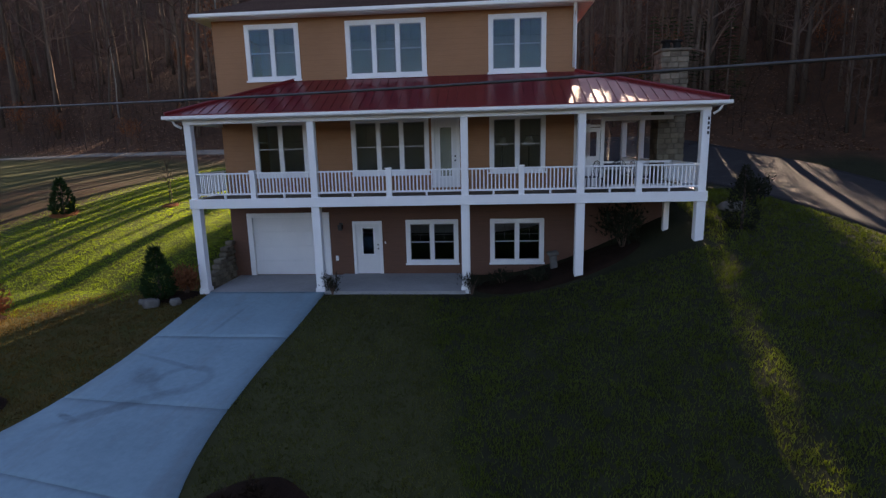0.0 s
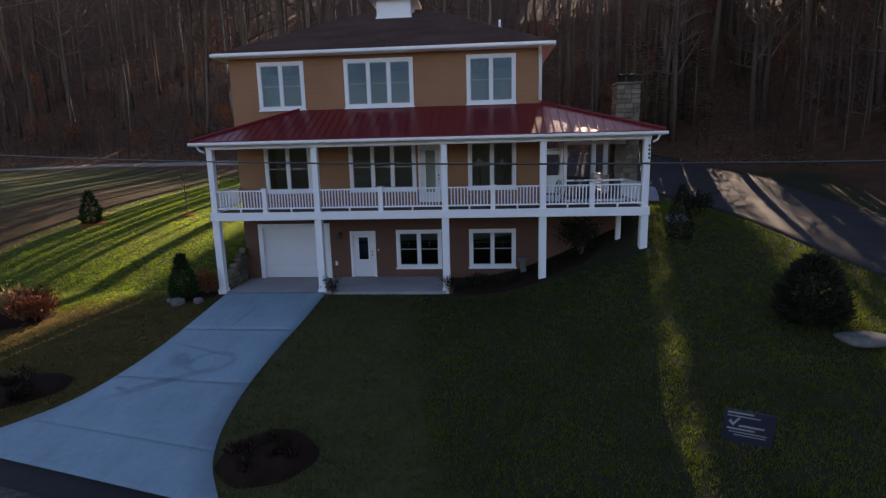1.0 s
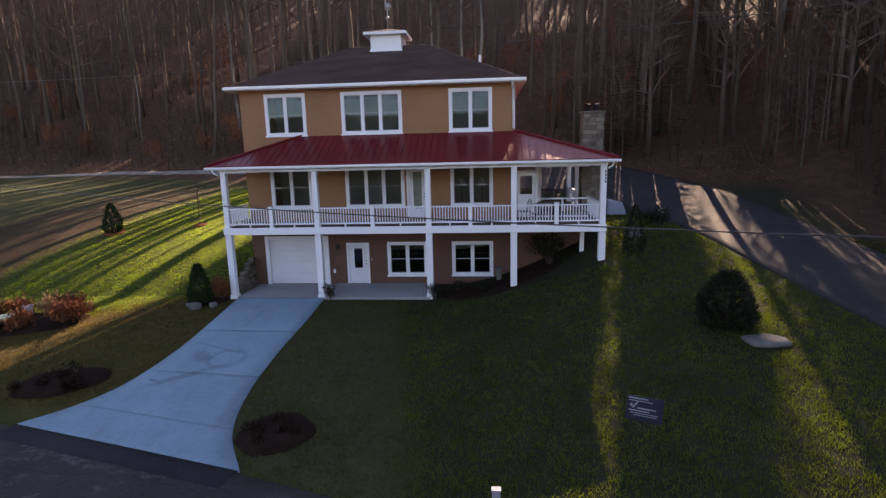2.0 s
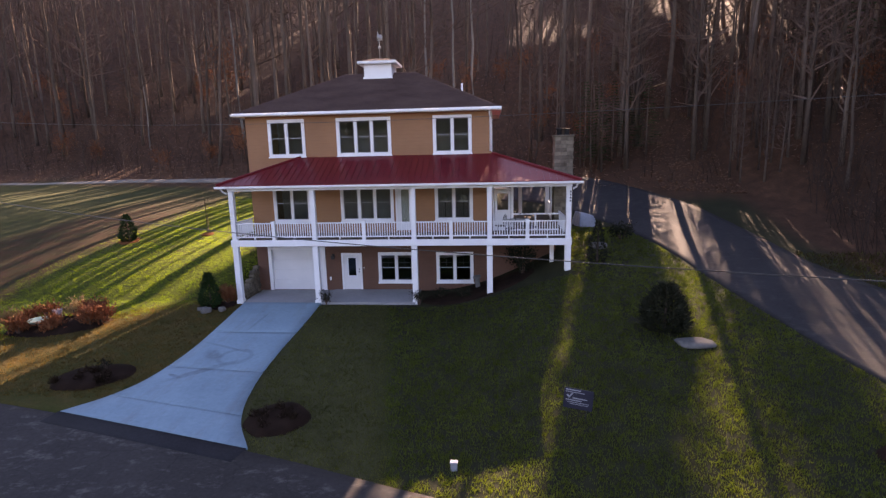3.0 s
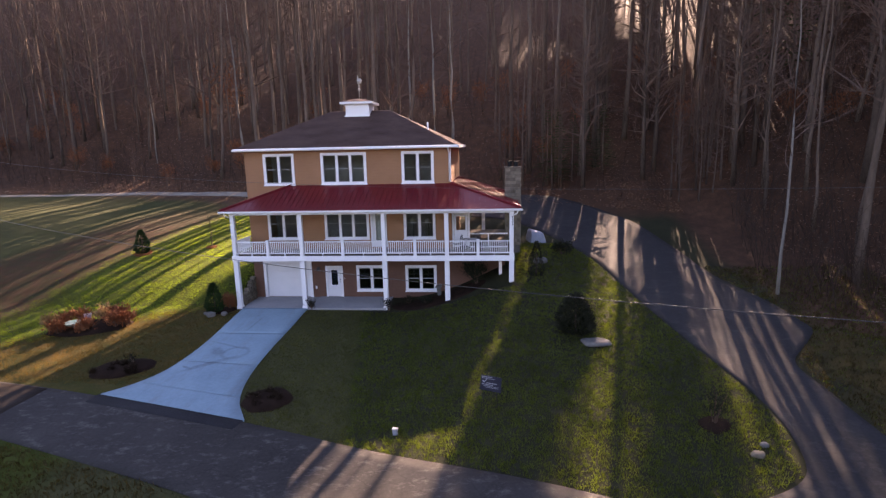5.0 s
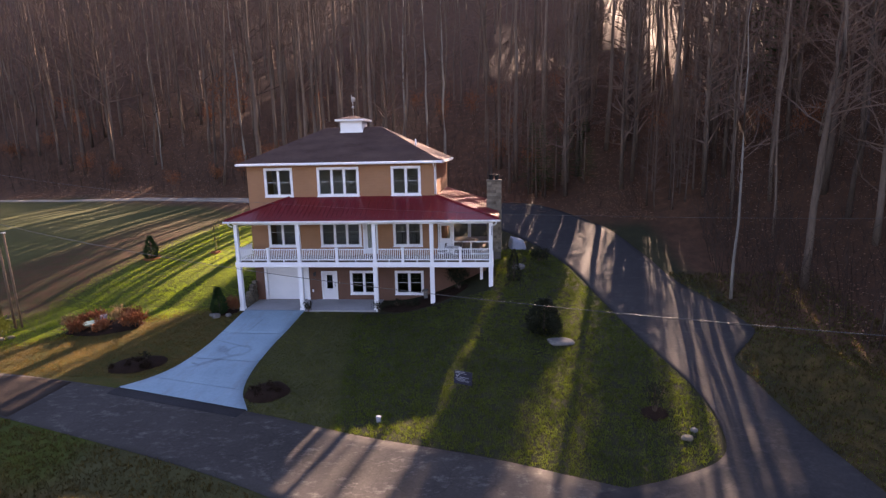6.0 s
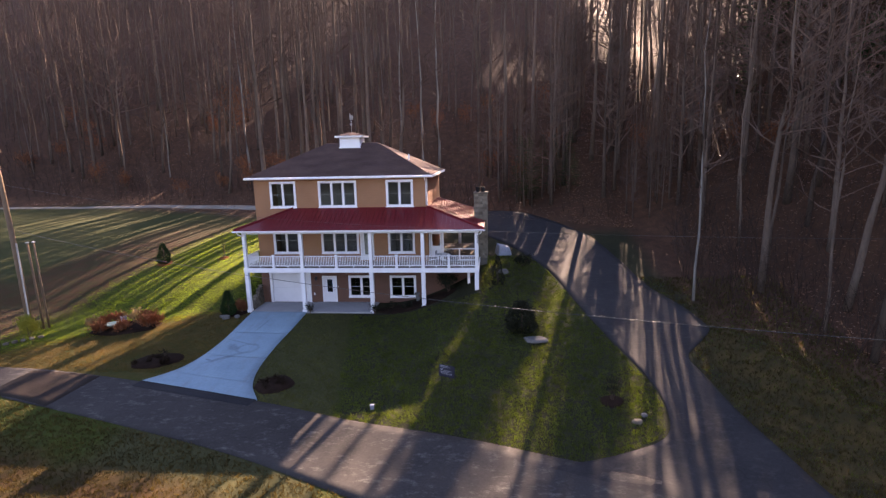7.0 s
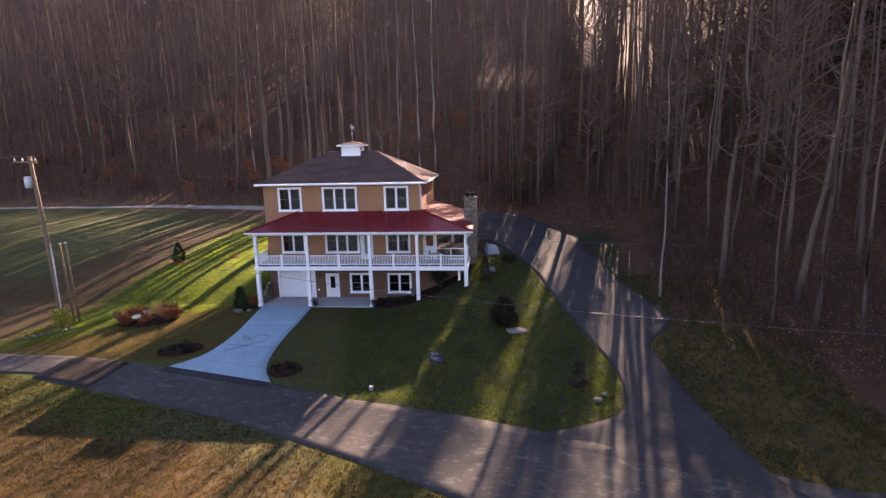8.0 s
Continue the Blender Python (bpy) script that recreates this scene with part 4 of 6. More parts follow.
def free(x, y, gap):
    for a, b in spots:
        if (a - x) ** 2 + (b - y) ** 2 < gap * gap:
            return False
    spots.append((x, y))
    return True


# single trees that stand out
PALE_BARK = surface("pale_bark", (0.12, 0.108, 0.096), (0.25, 0.228, 0.20), 0.85, 1.0, 9, 0.4, 0.02, stretch=(1, 1, 0.3))
birch_trunk = TREES[0][0].copy()
birch_trunk.materials[0] = PALE_BARK
BIRCH = (birch_trunk, TREES[0][1])
plant_tree(31.2, -3.7, BIRCH, 0.85, 40, "tall slender bare tree with pale bark beside the drive")
pale_trunk = TREES[3][0].copy()
pale_trunk.materials[0] = PALE_BARK
PALE_TREE = (pale_trunk, TREES[3][1])
for x, y, turn in ((10.9, 24.5, 20), (12.4, 26.5, 140), (7.4, 28.0, 250), (-14.0, 33.0, 70)):
    plant_tree(x, y, PALE_TREE, 0.82, turn, "straight bare tree with a smooth pale grey trunk")
    spots.append((x, y))
plant_tree(-17.2, 31.0, TREES[4], 1.0, 10, "tall bare tree at the foot of the slope")
plant_tree(-27.5, 36.0, BIRCH, 0.8, 80, "slender pale-barked bare tree at the foot of the slope")
plant_tree(-33.0, 34.0, TREES[7], 1.0, 200, "tall bare tree at the foot of the slope")
spots += [(31.6, -4), (-17.2, 31), (-27.5, 35), (-33, 34)]
for x, y, k, s, tn in ((45, -2, 0, 0.95, 0), (44.5, 8, 1, 1.0, 130), (40.5, 12, 2, 0.9, 60), (52, -6, 0, 1.05, 250), (49, -13, 1, 0.85, 310)):
    plant_tree(x, y, BIG[k], s, tn, "spreading bare tree with wide grey limbs")
    spots.append((x, y))
wood_edge = 0
tries = 0
while wood_edge < 50 and tries < 4000:
    tries += 1
    x, y = rng.uniform(32, 72), rng.uniform(-22, 14)
    if x > 34.5 + 0.7 * max(0.0, -8 - y) and x - 0.24 * y > 32.5 and free(x, y, 2.8):
        kind = BIG[rng.randrange(3)] if rng.random() < 0.15 else rng.choice(TREES)
        plant_tree(x, y, kind, rng.uniform(0.75, 1.05), rng.uniform(0, 360), "bare grey tree in the shaded woods by the side drive", "trees by the side drive", rng.uniform(-3, 3))
        wood_edge += 1
SLIM = [bare_tree(131 + i, 15.5 + 1.6 * i, 0.14 + 0.03 * i, 0.20, 36, (5, 2), 0.58, 0.03, True) for i in range(3)]
for a, b, count, size in ((12.6, 17.6, 20, 0.60), (19.8, 22.1, 30, 1.0), (25.6, 27.3, 22, 1.0), (32.2, 36.0, 26, 1.0), (36.0, 43.0, 20, 1.0)):
    slim = tries = 0
    while slim < count and tries < 12000:
        tries += 1
        y = rng.uniform(15 if a < 30 else 4, 50)
        x = rng.uniform(a, b) + 0.24 * y
        if y > hill_edge(x) + 0.6 and free(x, y, 1.4):
            plant_tree(x, y, SLIM[slim % 3], size * rng.uniform(0.88, 1.15), rng.uniform(0, 360), "close-grown slim bare tree with dense twigs on the slope", "trees on the slope", rng.uniform(-2, 2))
            slim += 1
TALL = [bare_tree(501 + i, 25 + i, 0.25 + 0.03 * i, 0.72, 9, (3, 3), 0.55, 0.02) for i in range(2)]
for k, (c, y) in enumerate(((13.2, 22), (15.4, 19), (16.9, 27), (19.2, 33), (20.3, 20), (21.8, 26), (24.0, 22), (26.6, 30), (29.3, 33), (30.6, 22), (31.3, 31), (14.4, 35))):
    plant_tree(c + 0.24 * y, y, TALL[k % 2], 0.86 + 0.03 * (k % 4), 41 * k, "tall bare tree with a thick clear trunk above the younger wood", "trees on the slope", 0.8 * (k % 3) - 0.8)
    spots.append((c + 0.24 * y, y))
# Short trees added to shade the lawn next to the porch corner.
for k, (c, y) in enumerate(((18.1, 15.2), (18.7, 16.4), (18.4, 17.8), (18.9, 14.9), (18.2, 16.6))):
    plant_tree(c + 0.24 * y, y, SLIM[k % 3], 0.52, 100 * k, "short twiggy young tree, added to shade the lawn by the porch", "trees on the slope")
    spots.append((c + 0.24 * y, y))
# a few slender trunks and low young growth in the sunny gap above the side drive
for k, (c, y) in enumerate(((28.9, 21), (28.7, 30), (30.2, 19), (30.75, 27), (30.5, 36), (29.5, 24), (29.6, 44), (31.2, 23), (28.3, 38))):
    plant_tree(c + 0.24 * y, y, TREES[k], 0.92, 60 * k, "slender bare tree standing free above the side drive", "trees on the slope")
    spots.append((c + 0.24 * y, y))
# Low growth added to keep the upper side drive and verge in shade.
low = tries = 0
while low < 24 and tries < 16000:
    tries += 1
    y = rng.uniform(10.5, 18)
    x = rng.uniform(27.8, 31.8) + 0.24 * y
    if y > hill_edge(x) + 0.3 and free(x, y, 0.8):
        plant_tree(x, y, SLIM[low % 3], rng.uniform(0.36, 0.5), rng.uniform(0, 360), "short twiggy young tree, added to shade the upper side drive", "young trees by the side drive", name="young_tree")
        low += 1
shade = tries = 0
while shade < 20 and tries < 24000:
    tries += 1
    y = rng.uniform(-2, 52)
    x = rng.uniform(36, 54) + 0.24 * y
    if y > hill_edge(x) + 1 and free(x, y, 2.6):
        plant_tree(x, y, BIG[rng.randrange(3)], rng.uniform(0.85, 1.1), rng.uniform(0, 360), "dense bare tree with spreading limbs on the slope", "trees on the slope", rng.uniform(-3, 3))
        shade += 1
# shorter young trees, added along the foot of the slope to shade the far field
YOUNG = [bare_tree(401 + i, 7.5 + 0.8 * i, 0.07 + 0.01 * i, 0.15, 18, (4, 3), 1.5, 0.05) for i in range(2)]
planted = 0
while planted < 12 and tries < 30000:
    tries += 1
    x = rng.uniform(-56, -9)
    y = hill_edge(x) + rng.uniform(0.2, 5.0)
    if free(x, y, 1.5):
        t = thing("young_tree", "short densely twigged young tree, added to shade the far field", "tree", "young trees", at=Matrix.Translation((x, y, height(x, y))) @ pose(0, 0, 0, 0, 0, rng.uniform(0, 360)) @ Matrix.Scale(rng.uniform(0.35, 0.6), 4))
        part("trunk", YOUNG[planted % 2][0], BARK, t)
        part("crown", YOUNG[planted % 2][1], TWIG, t)
        planted += 1
# more of them above the sunny lawn
ABOVE_LAWN = [(-2.98, 31.4, 0.9), (1.2, 31.97, 0.95), (-4.56, 27.29, 0.85), (-6.35, 26.72, 1.0), (-3.44, 26.02, 0.91), (-1.88, 24.75, 0.95), (-5.57, 30.27, 0.87), (3.22, 28.06, 1.02),
              (4.88, 23.67, 1.03), (-8.87, 25.36, 1.05), (3.23, 29.89, 0.85), (-0.68, 30.58, 1.03), (6.39, 27.41, 0.91), (-2.13, 26.98, 0.94), (5.56, 26.44, 0.91)]
for k, (x, y, size) in enumerate(ABOVE_LAWN):
    plant_tree(x, y, TALL[k % 2], size, 50 * k, "tall bare tree with a thick straight trunk above the lawn", lean=0.7 * (k % 4) - 1.0)
    spots.append((x, y))
for x, y, k, size, turn in ((7.87, 23.95, 4, 1.0, 42), (11.41, 33.62, 7, 0.9, 231), (2.05, 38.98, 6, 0.87, 156), (7.94, 18.79, 4, 0.89, 268), (0.1, 43.9, 2, 1.01, 338), (2.57, 50.0, 5, 1.03, 93), (2.01, 23.34, 8, 1.02, 79)):
    plant_tree(x, y, TREES[k], size, turn, "tall bare grey tree among fallen leaves")
    spots.append((x, y))
left_shade = tries = 0
while left_shade < 30 and tries < 40000:
    tries += 1
    y = rng.uniform(31, 66)
    x = rng.uniform(-55, -16.5) + 0.24 * y
    if y > hill_edge(x) + 1 and free(x, y, 2.6):
        plant_tree(x, y, TALL[rng.randrange(2)] if left_shade % 5 < 2 else BIG[rng.randrange(3)], rng.uniform(0.8, 1.0), rng.uniform(0, 360), "tall bare tree with a heavy crown on the slope", "trees on the slope", rng.uniform(-2, 2))
        left_shade += 1
made = 0
tries = 0
while made < 42 and tries < 6000:
    tries += 1
    x = rng.uniform(-75, 62)
    d = 1.0 + 30 * rng.random() ** 1.3
    y = hill_edge(x) + d
    if x > 33 and y < -16:
        continue
    if -16.5 < x - 0.24 * y < 4 or (14.0 < x - 0.24 * y < 18.5 and rng.random() < 0.7):
        continue
    if not in_light(x, y, 1.2) and free(x, y, 2.2):
        tall = rng.uniform(0.8, 1.12)
        if low_wood(x, y) and made % 3:
            tall *= 0.72
        plant_tree(x, y, rng.choice(TREES), tall, rng.uniform(0, 360), "tall bare grey tree among fallen leaves", lean=rng.gauss(0, 2.6))
        made += 1


def joined_woods(count, seed, across, row, foliage):
    """The woods further up the slope as one mesh of many bare trees."""
    low = [bare_tree(201 + i, 21 + i, 0.12, 0.30, 14, (3, 1), 1.0, 0.045, True) for i in range(5)]
    arrays = []
    for tr, cr in low:
        for me, mi in ((tr, 0), (cr, 1)):
            co = np.empty(len(me.vertices) * 3)
            me.vertices.foreach_get("co", co)
            fs = [tuple(p.vertices) for p in me.polygons]
            arrays.append((co.reshape(-1, 3), fs, mi))
    verts, faces, mats = [], [], []
    base, made, tries = 0, 0, 0
    r2 = random.Random(seed)
    while made < count and tries < 60000:
        tries += 1
        x = r2.uniform(*across)
        y = row(r2, x)
        if ((14.0 < x - 0.24 * y < 18.5 and y < 50) or (-16 < x - 0.24 * y < 2 and y < 85)) and r2.random() < 0.86:
            continue
        if (in_light(x, y, 0.8) and 0 < y < 48) or not free(x, y, 2.6):
            continue
        made += 1
        a, s, k = r2.uniform(0, 6.28), r2.uniform(0.8, 1.15), r2.randrange(5)
        if low_wood(x, y) and made % 3:
            s *= 0.74
        rot = np.array(((math.cos(a), -math.sin(a), 0), (math.sin(a), math.cos(a), 0), (0, 0, 1))) * s
        for co, fs, mi in arrays[2 * k:2 * k + 2]:
            verts.append(co @ rot.T + np.array((x, y, height(x, y))))
            faces += [tuple(v + base for v in f) for f in fs]
            mats += [mi] * len(fs)
            base += len(co)
    me = bpy.data.meshes.new("far_woods")
    me.from_pydata(np.concatenate(verts), [], faces)
    me.materials.append(BARK)
    me.materials.append(foliage)
    me.polygons.foreach_set("material_index", mats)
    return me


tagged(new("far_woods", joined_woods(1380, 8, (-120, 108), lambda r, x: hill_edge(x) + 10 + 160 * r.random() ** 1.1, TWIG)), "dense bare winter woods climbing the hillside", "woods", kind="stuff")
# Out-of-view woods, evergreen-coloured so that the window panes reflect dark.
tagged(new("far_woods", joined_woods(120, 18, (-110, 130), lambda r, x: -70 - 40 * r.random(), EVERGREEN)), "unseen dark woods behind the camera, for the window reflections", "woods", kind="stuff")


# ---- screened end of the porch ----
screen = part("screen_wall", bm_box((14.12, 14.22, 0.16, 0.26, 3.14, 5.56), (15.06, 15.18, 0.16, 0.26, 3.14, 5.56), (15.18, 17.48, 0.17, 0.25, 3.96, 4.03), (15.18, 17.48, 0.17, 0.25, 5.42, 5.56),
                                  (15.18, 17.48, 0.17, 0.25, 3.14, 3.22), (16.26, 16.34, 0.18, 0.24, 3.22, 3.96)), WHITE, house, "white framed screen wall on the porch")
sdoor = part("door", bm_box((14.24, 14.36, 0.19, 0.24, 3.16, 5.20), (14.92, 15.04, 0.19, 0.24, 3.16, 5.20), (14.36, 14.92, 0.19, 0.24, 5.06, 5.20), (14.36, 14.92, 0.19, 0.24, 3.16, 4.22)), WHITE_DOOR, screen, "white half-glazed door")
part("transom", bm_box((14.24, 15.04, 0.18, 0.25, 5.22, 5.30)), WHITE, screen)

# house letters down the corner post, as plain bars
for k in range(4):
    part("letter_bar", bm_box((17.63, 17.69, PY + 0.008, PY + 0.013, 5.28 - 0.14 * k, 5.37 - 0.14 * k)), DARK, porch)

# lantern, meter box and bell on the basement wall
lantern = part("wall_lantern", bm_box((5.62, 5.76, -0.02, 0.012, 1.82, 2.0)), DARK, house, "black wall lantern")
bm = bmesh.new()
tube(bm, [(5.69, -0.03, 1.98), (5.69, -0.10, 2.02), (5.69, -0.13, 1.97)], [0.012] * 3, 6)
prism(bm, [(5.63, 1.74), (5.75, 1.74), (5.78, 1.93), (5.69, 1.98), (5.60, 1.93)], -0.19, -0.07)
part("lamp_body", bm, DARK, lantern)
part("outlet_box", bm_box((5.43, 5.53, -0.03, 0.012, 0.58, 0.76)), WHITE, house, "white outlet box")
part("door_bell", bm_box((7.30, 7.34, -0.01, 0.012, 1.20, 1.28)), WHITE, house)


# ---- plants ----
def leaf_cloud(bm, rng, count, size, inside):
    """Scatters small bent leaf blades where inside() puts them."""
    for _ in range(count):
        p, out = inside(rng)
        d = (out + Vector((rng.uniform(-1, 1), rng.uniform(-1, 1), rng.uniform(-0.4, 1.0))) * 0.8).normalized()
        u = d.orthogonal().normalized()
        u.rotate(Matrix.Rotation(rng.uniform(0, 6.28), 3, d))
        s = size * rng.uniform(0.6, 1.4)
        w = d.cross(u)
        a = bm.verts.new(p - u * s * 0.3)
        b = bm.verts.new(p + d * s * 0.55 + w * s * 0.12)
        c = bm.verts.new(p + u * s * 0.3)
        e = bm.verts.new(p + d * s * 1.25)
        bm.faces.new((a, b, c))
        bm.faces.new((a, e, b))


def cone_shrub(x, y, tall, wide, seed, label, material, group="", tip=1.0, count=1500, size=0.13, name="shrub"):
    """An upright evergreen: stem, and a ragged cone of sprays."""
    rng = random.Random(seed)
    t = thing(name, label, "shrub", group, at=Matrix.Translation((x, y, height(x, y))))
    bm = bmesh.new()
    tube(bm, [(0, 0, -0.2), (0.02, 0, tall * 0.5), (0, 0.02, tall * 0.93)], [0.05, 0.035, 0.01], 6)
    part("stem", bm, BARK, t)
    lumps = [(rng.uniform(0, 6.28), rng.uniform(0.05, 0.9), rng.uniform(0.75, 1.25)) for _ in range(14)]

    def inside(r):
        f = r.random() ** 1.35 * 0.97 + 0.02
        a = r.uniform(0, 6.28)
        prof = (1 - f) ** tip * (0.55 + 0.45 * min(1.0, f * 6))
        k = 1.0
        for la, lf, lk in lumps:
            near = math.exp(-((f - lf) / 0.12) ** 2 - ((math.cos(a) - math.cos(la)) ** 2 + (math.sin(a) - math.sin(la)) ** 2) * 1.6)
            k += (lk - 1) * near
        rad = wide * 0.5 * prof * k * (0.55 + 0.45 * r.random() ** 0.4)
        return Vector((math.cos(a) * rad, math.sin(a) * rad, tall * f)), Vector((math.cos(a), math.sin(a), 0.55))
    bm = bmesh.new()
    leaf_cloud(bm, rng, count, size, inside)
    part("crown", bm, material, t)
    return t


def round_shrub(x, y, tall, wide, seed, label, material, group="", count=1100, size=0.12, stems=7, long=1.0, name="shrub"):
    """A many-stemmed bush with an uneven rounded outline."""
    rng = random.Random(seed)
    t = thing(name, label, "shrub", group, at=Matrix.Translation((x, y, height(x, y))))
    ends = []
    for _ in range(stems):
        bm = bmesh.new()
        a, o = rng.uniform(0, 6.28), rng.uniform(0.1, 0.45) * wide
        e = Vector((math.cos(a) * o, math.sin(a) * o, tall * rng.uniform(0.55, 0.95)))
        tube(bm, [(0, 0, -0.15), e * 0.5 + Vector((0, 0, 0.1)), e], [0.025, 0.016, 0.006], 4)
        ends.append(e)
        part("stem", bm, TWIG, t)

    def inside(r):
        e = r.choice(ends)
        k = r.random() ** 0.5
        c = e * (0.35 + 0.65 * k)
        o = Vector((r.gauss(0, 1), r.gauss(0, 1), r.gauss(0, 0.8))) * 0.13 * wide
        q = c + o
        q.z = max(0.03, q.z)
        return q, Vector((q.x, q.y, 0.6 * tall)).normalized() * long
    bm = bmesh.new()
    leaf_cloud(bm, rng, count, size, inside)
    part("crown", bm, material, t)
    return t


RUST = surface("rusty_dry_leaves", (0.10, 0.035, 0.018), (0.26, 0.10, 0.045), 0.85, 1.5, 14, 0, vary=0.25)
STRAWLEAF = surface("dry_stalks", (0.22, 0.14, 0.06), (0.38, 0.26, 0.12), 0.85, 1.5, 14, 0, vary=0.25)
YELLOWLEAF = surface("yellow_green_leaves", (0.10, 0.12, 0.02), (0.24, 0.23, 0.04), 0.8, 1.5, 14, 0, vary=0.2)
BROWNLEAF = surface("dead_brown_leaves", (0.015, 0.010, 0.007), (0.045, 0.028, 0.018), 0.85, 1.5, 14, 0, vary=0.25)
DARKLEAF = surface("dark_shrub_leaves", (0.012, 0.016, 0.010), (0.035, 0.036, 0.022), 0.8, 1.5, 14, 0, vary=0.2)
cone_shrub(0.25, -2.9, 1.75, 1.25, 31, "dark spiky evergreen shrub beside the corner post", EVERGREEN, tip=0.7)
cone_shrub(-9.55, 5.3, 1.75, 1.35, 32, "small conical evergreen tree alone on the lawn", EVERGREEN, tip=0.75)
cone_shrub(20.3, -7.9, 1.75, 1.8, 33, "broad dark evergreen bush on the shaded lawn", DARKLEAF, tip=0.5, count=2300, size=0.17)
cone_shrub(19.0, -2.0, 2.0, 1.1, 34, "tall dark evergreen beside the porch corner", DARKLEAF, tip=0.7, count=1300, size=0.09)
round_shrub(15.6, -1.2, 1.5, 1.5, 35, "dark bush under the raised porch", DARKLEAF)
round_shrub(0.95, -2.5, 0.9, 0.9, 36, "low rusty brown bush beside the garage wall", RUST, count=700)
round_shrub(5.95, -2.45, 0.65, 0.7, 37, "bare twiggy rose bush at a porch post", DARKLEAF, count=350, size=0.07)
round_shrub(10.55, -2.5, 0.75, 0.7, 38, "bare twiggy rose bush at a porch post", DARKLEAF, count=350, size=0.07)
round_shrub(-11.0, -7.2, 1.5, 1.6, 39, "yellow-green bush at the foot of the utility pole", YELLOWLEAF, count=1600)
round_shrub(11.6, -1.6, 0.45, 0.9, 40, "low dark shrub in a mulched bed", DARKLEAF, "bed shrubs", 450, 0.08)
round_shrub(12.7, -2.0, 0.5, 0.9, 41, "low dark shrub in a mulched bed", DARKLEAF, "bed shrubs", 450, 0.08)
round_shrub(24.0, -14.3, 1.35, 0.95, 59, "thin dark bush in a small mulch patch near the lawn corner", DARKLEAF, count=500, size=0.08)
round_shrub(20.9, 1.4, 0.8, 1.2, 57, "low dark shrub beside the side drive", DARKLEAF, count=600)


def mulch_bed(x, y, rx, ry, turn, seed, label, lift=0.16, material=MULCH):
    """A low uneven mound of shredded bark."""
    bm = bmesh.new()
    n, rings = 36, 7
    ca, sa = math.cos(turn), math.sin(turn)
    rows = []
    for k in range(rings + 1):
        f = k / rings
        row = []
        for i in range(n):
            a = 2 * math.pi * i / n
            w = 1 + 0.12 * noise.noise((math.cos(a) * 1.5 + seed, math.sin(a) * 1.5, 0))
            u, v = rx * w * f * math.cos(a), ry * w * f * math.sin(a)
            px, py = x + u * ca - v * sa, y + u * sa + v * ca
            h = lift * (1 - f ** 3) + 0.04 * noise.noise((px * 3, py * 3, seed)) * (1 - f) + 0.02 - 0.12 * (f > 0.99)
            row.append(bm.verts.new((px, py, height(px, py) + h)))
            if k == 0:
                row = row * n
                break
        rows.append(row)
    for r, s in zip(rows, rows[1:]):
        for i in range(n):
            j = (i + 1) % n
            if r[i] is r[j]:
                bm.faces.new((r[i], s[i], s[j]))
            else:
                bm.faces.new((r[i], s[i], s[j], r[j]))
    return tagged(new("mulch_bed", mesh_of("mulch_bed", bm, material, True)), label, "mulch bed")


mulch_bed(-0.65, -9.85, 1.55, 0.95, 0.35, 1, "dark mulch bed on the lawn beside the drive", 0.22)
mulch_bed(7.35, -12.25, 1.05, 1.0, 0.3, 2, "dark mulch bed on the lawn beside the drive", 0.22)
mulch_bed(13.3, -1.5, 3.3, 1.15, 0.12, 3, "dark mulched planting bed along the basement wall", 0.10)
mulch_bed(-5.8, -5.3, 2.3, 1.25, 0.25, 4, "oval flower bed of dark mulch on the sunny lawn", 0.2)
mulch_bed(24.0, -14.3, 0.6, 0.5, 0.2, 6, "small mulch patch round a bush at the lawn corner", 0.08)
mulch_bed(0.5, -2.7, 1.0, 0.6, 0.3, 5, "dark mulch patch round an evergreen shrub", 0.1)
rng = random.Random(77)
for k in range(9):
    a = 2 * math.pi * k / 9
    x, y = -5.8 + 1.75 * math.cos(a) + rng.uniform(-0.25, 0.25), -5.2 + 0.85 * math.sin(a) + 0.4 * math.cos(a) + rng.uniform(-0.2, 0.2)
    mat_k = STRAWLEAF if k in (2, 5) else RUST
    round_shrub(x, y, rng.uniform(0.7, 1.05), rng.uniform(0.8, 1.1), 300 + k, "dried reddish brown perennial in the flower bed" if mat_k is RUST else "dried straw-coloured ornamental grass in the flower bed", mat_k, "flower bed plants", 420, 0.15, 12, 1.0, "dry_plant")
round_shrub(-0.3, -9.6, 0.7, 0.5, 58, "small thin sapling in the mulch bed", DARKLEAF, count=160, size=0.07)

# bucket and bird bath dish in the flower bed
PAIL = surface("pale_plastic", (0.34, 0.28, 0.30), (0.46, 0.40, 0.42), 0.5, 2, 14, 0.05, 0.003)
PALEGREEN = surface("pale_green_plastic", (0.15, 0.24, 0.20), (0.22, 0.32, 0.26), 0.5, 2, 14, 0.05, 0.003)
pail = thing("bucket", "pale pinkish plastic bucket standing in the flower bed", "bucket", at=Matrix.Translation((-6.3, -4.7, height(-6.3, -4.7) + 0.12)))
bm = bmesh.new()
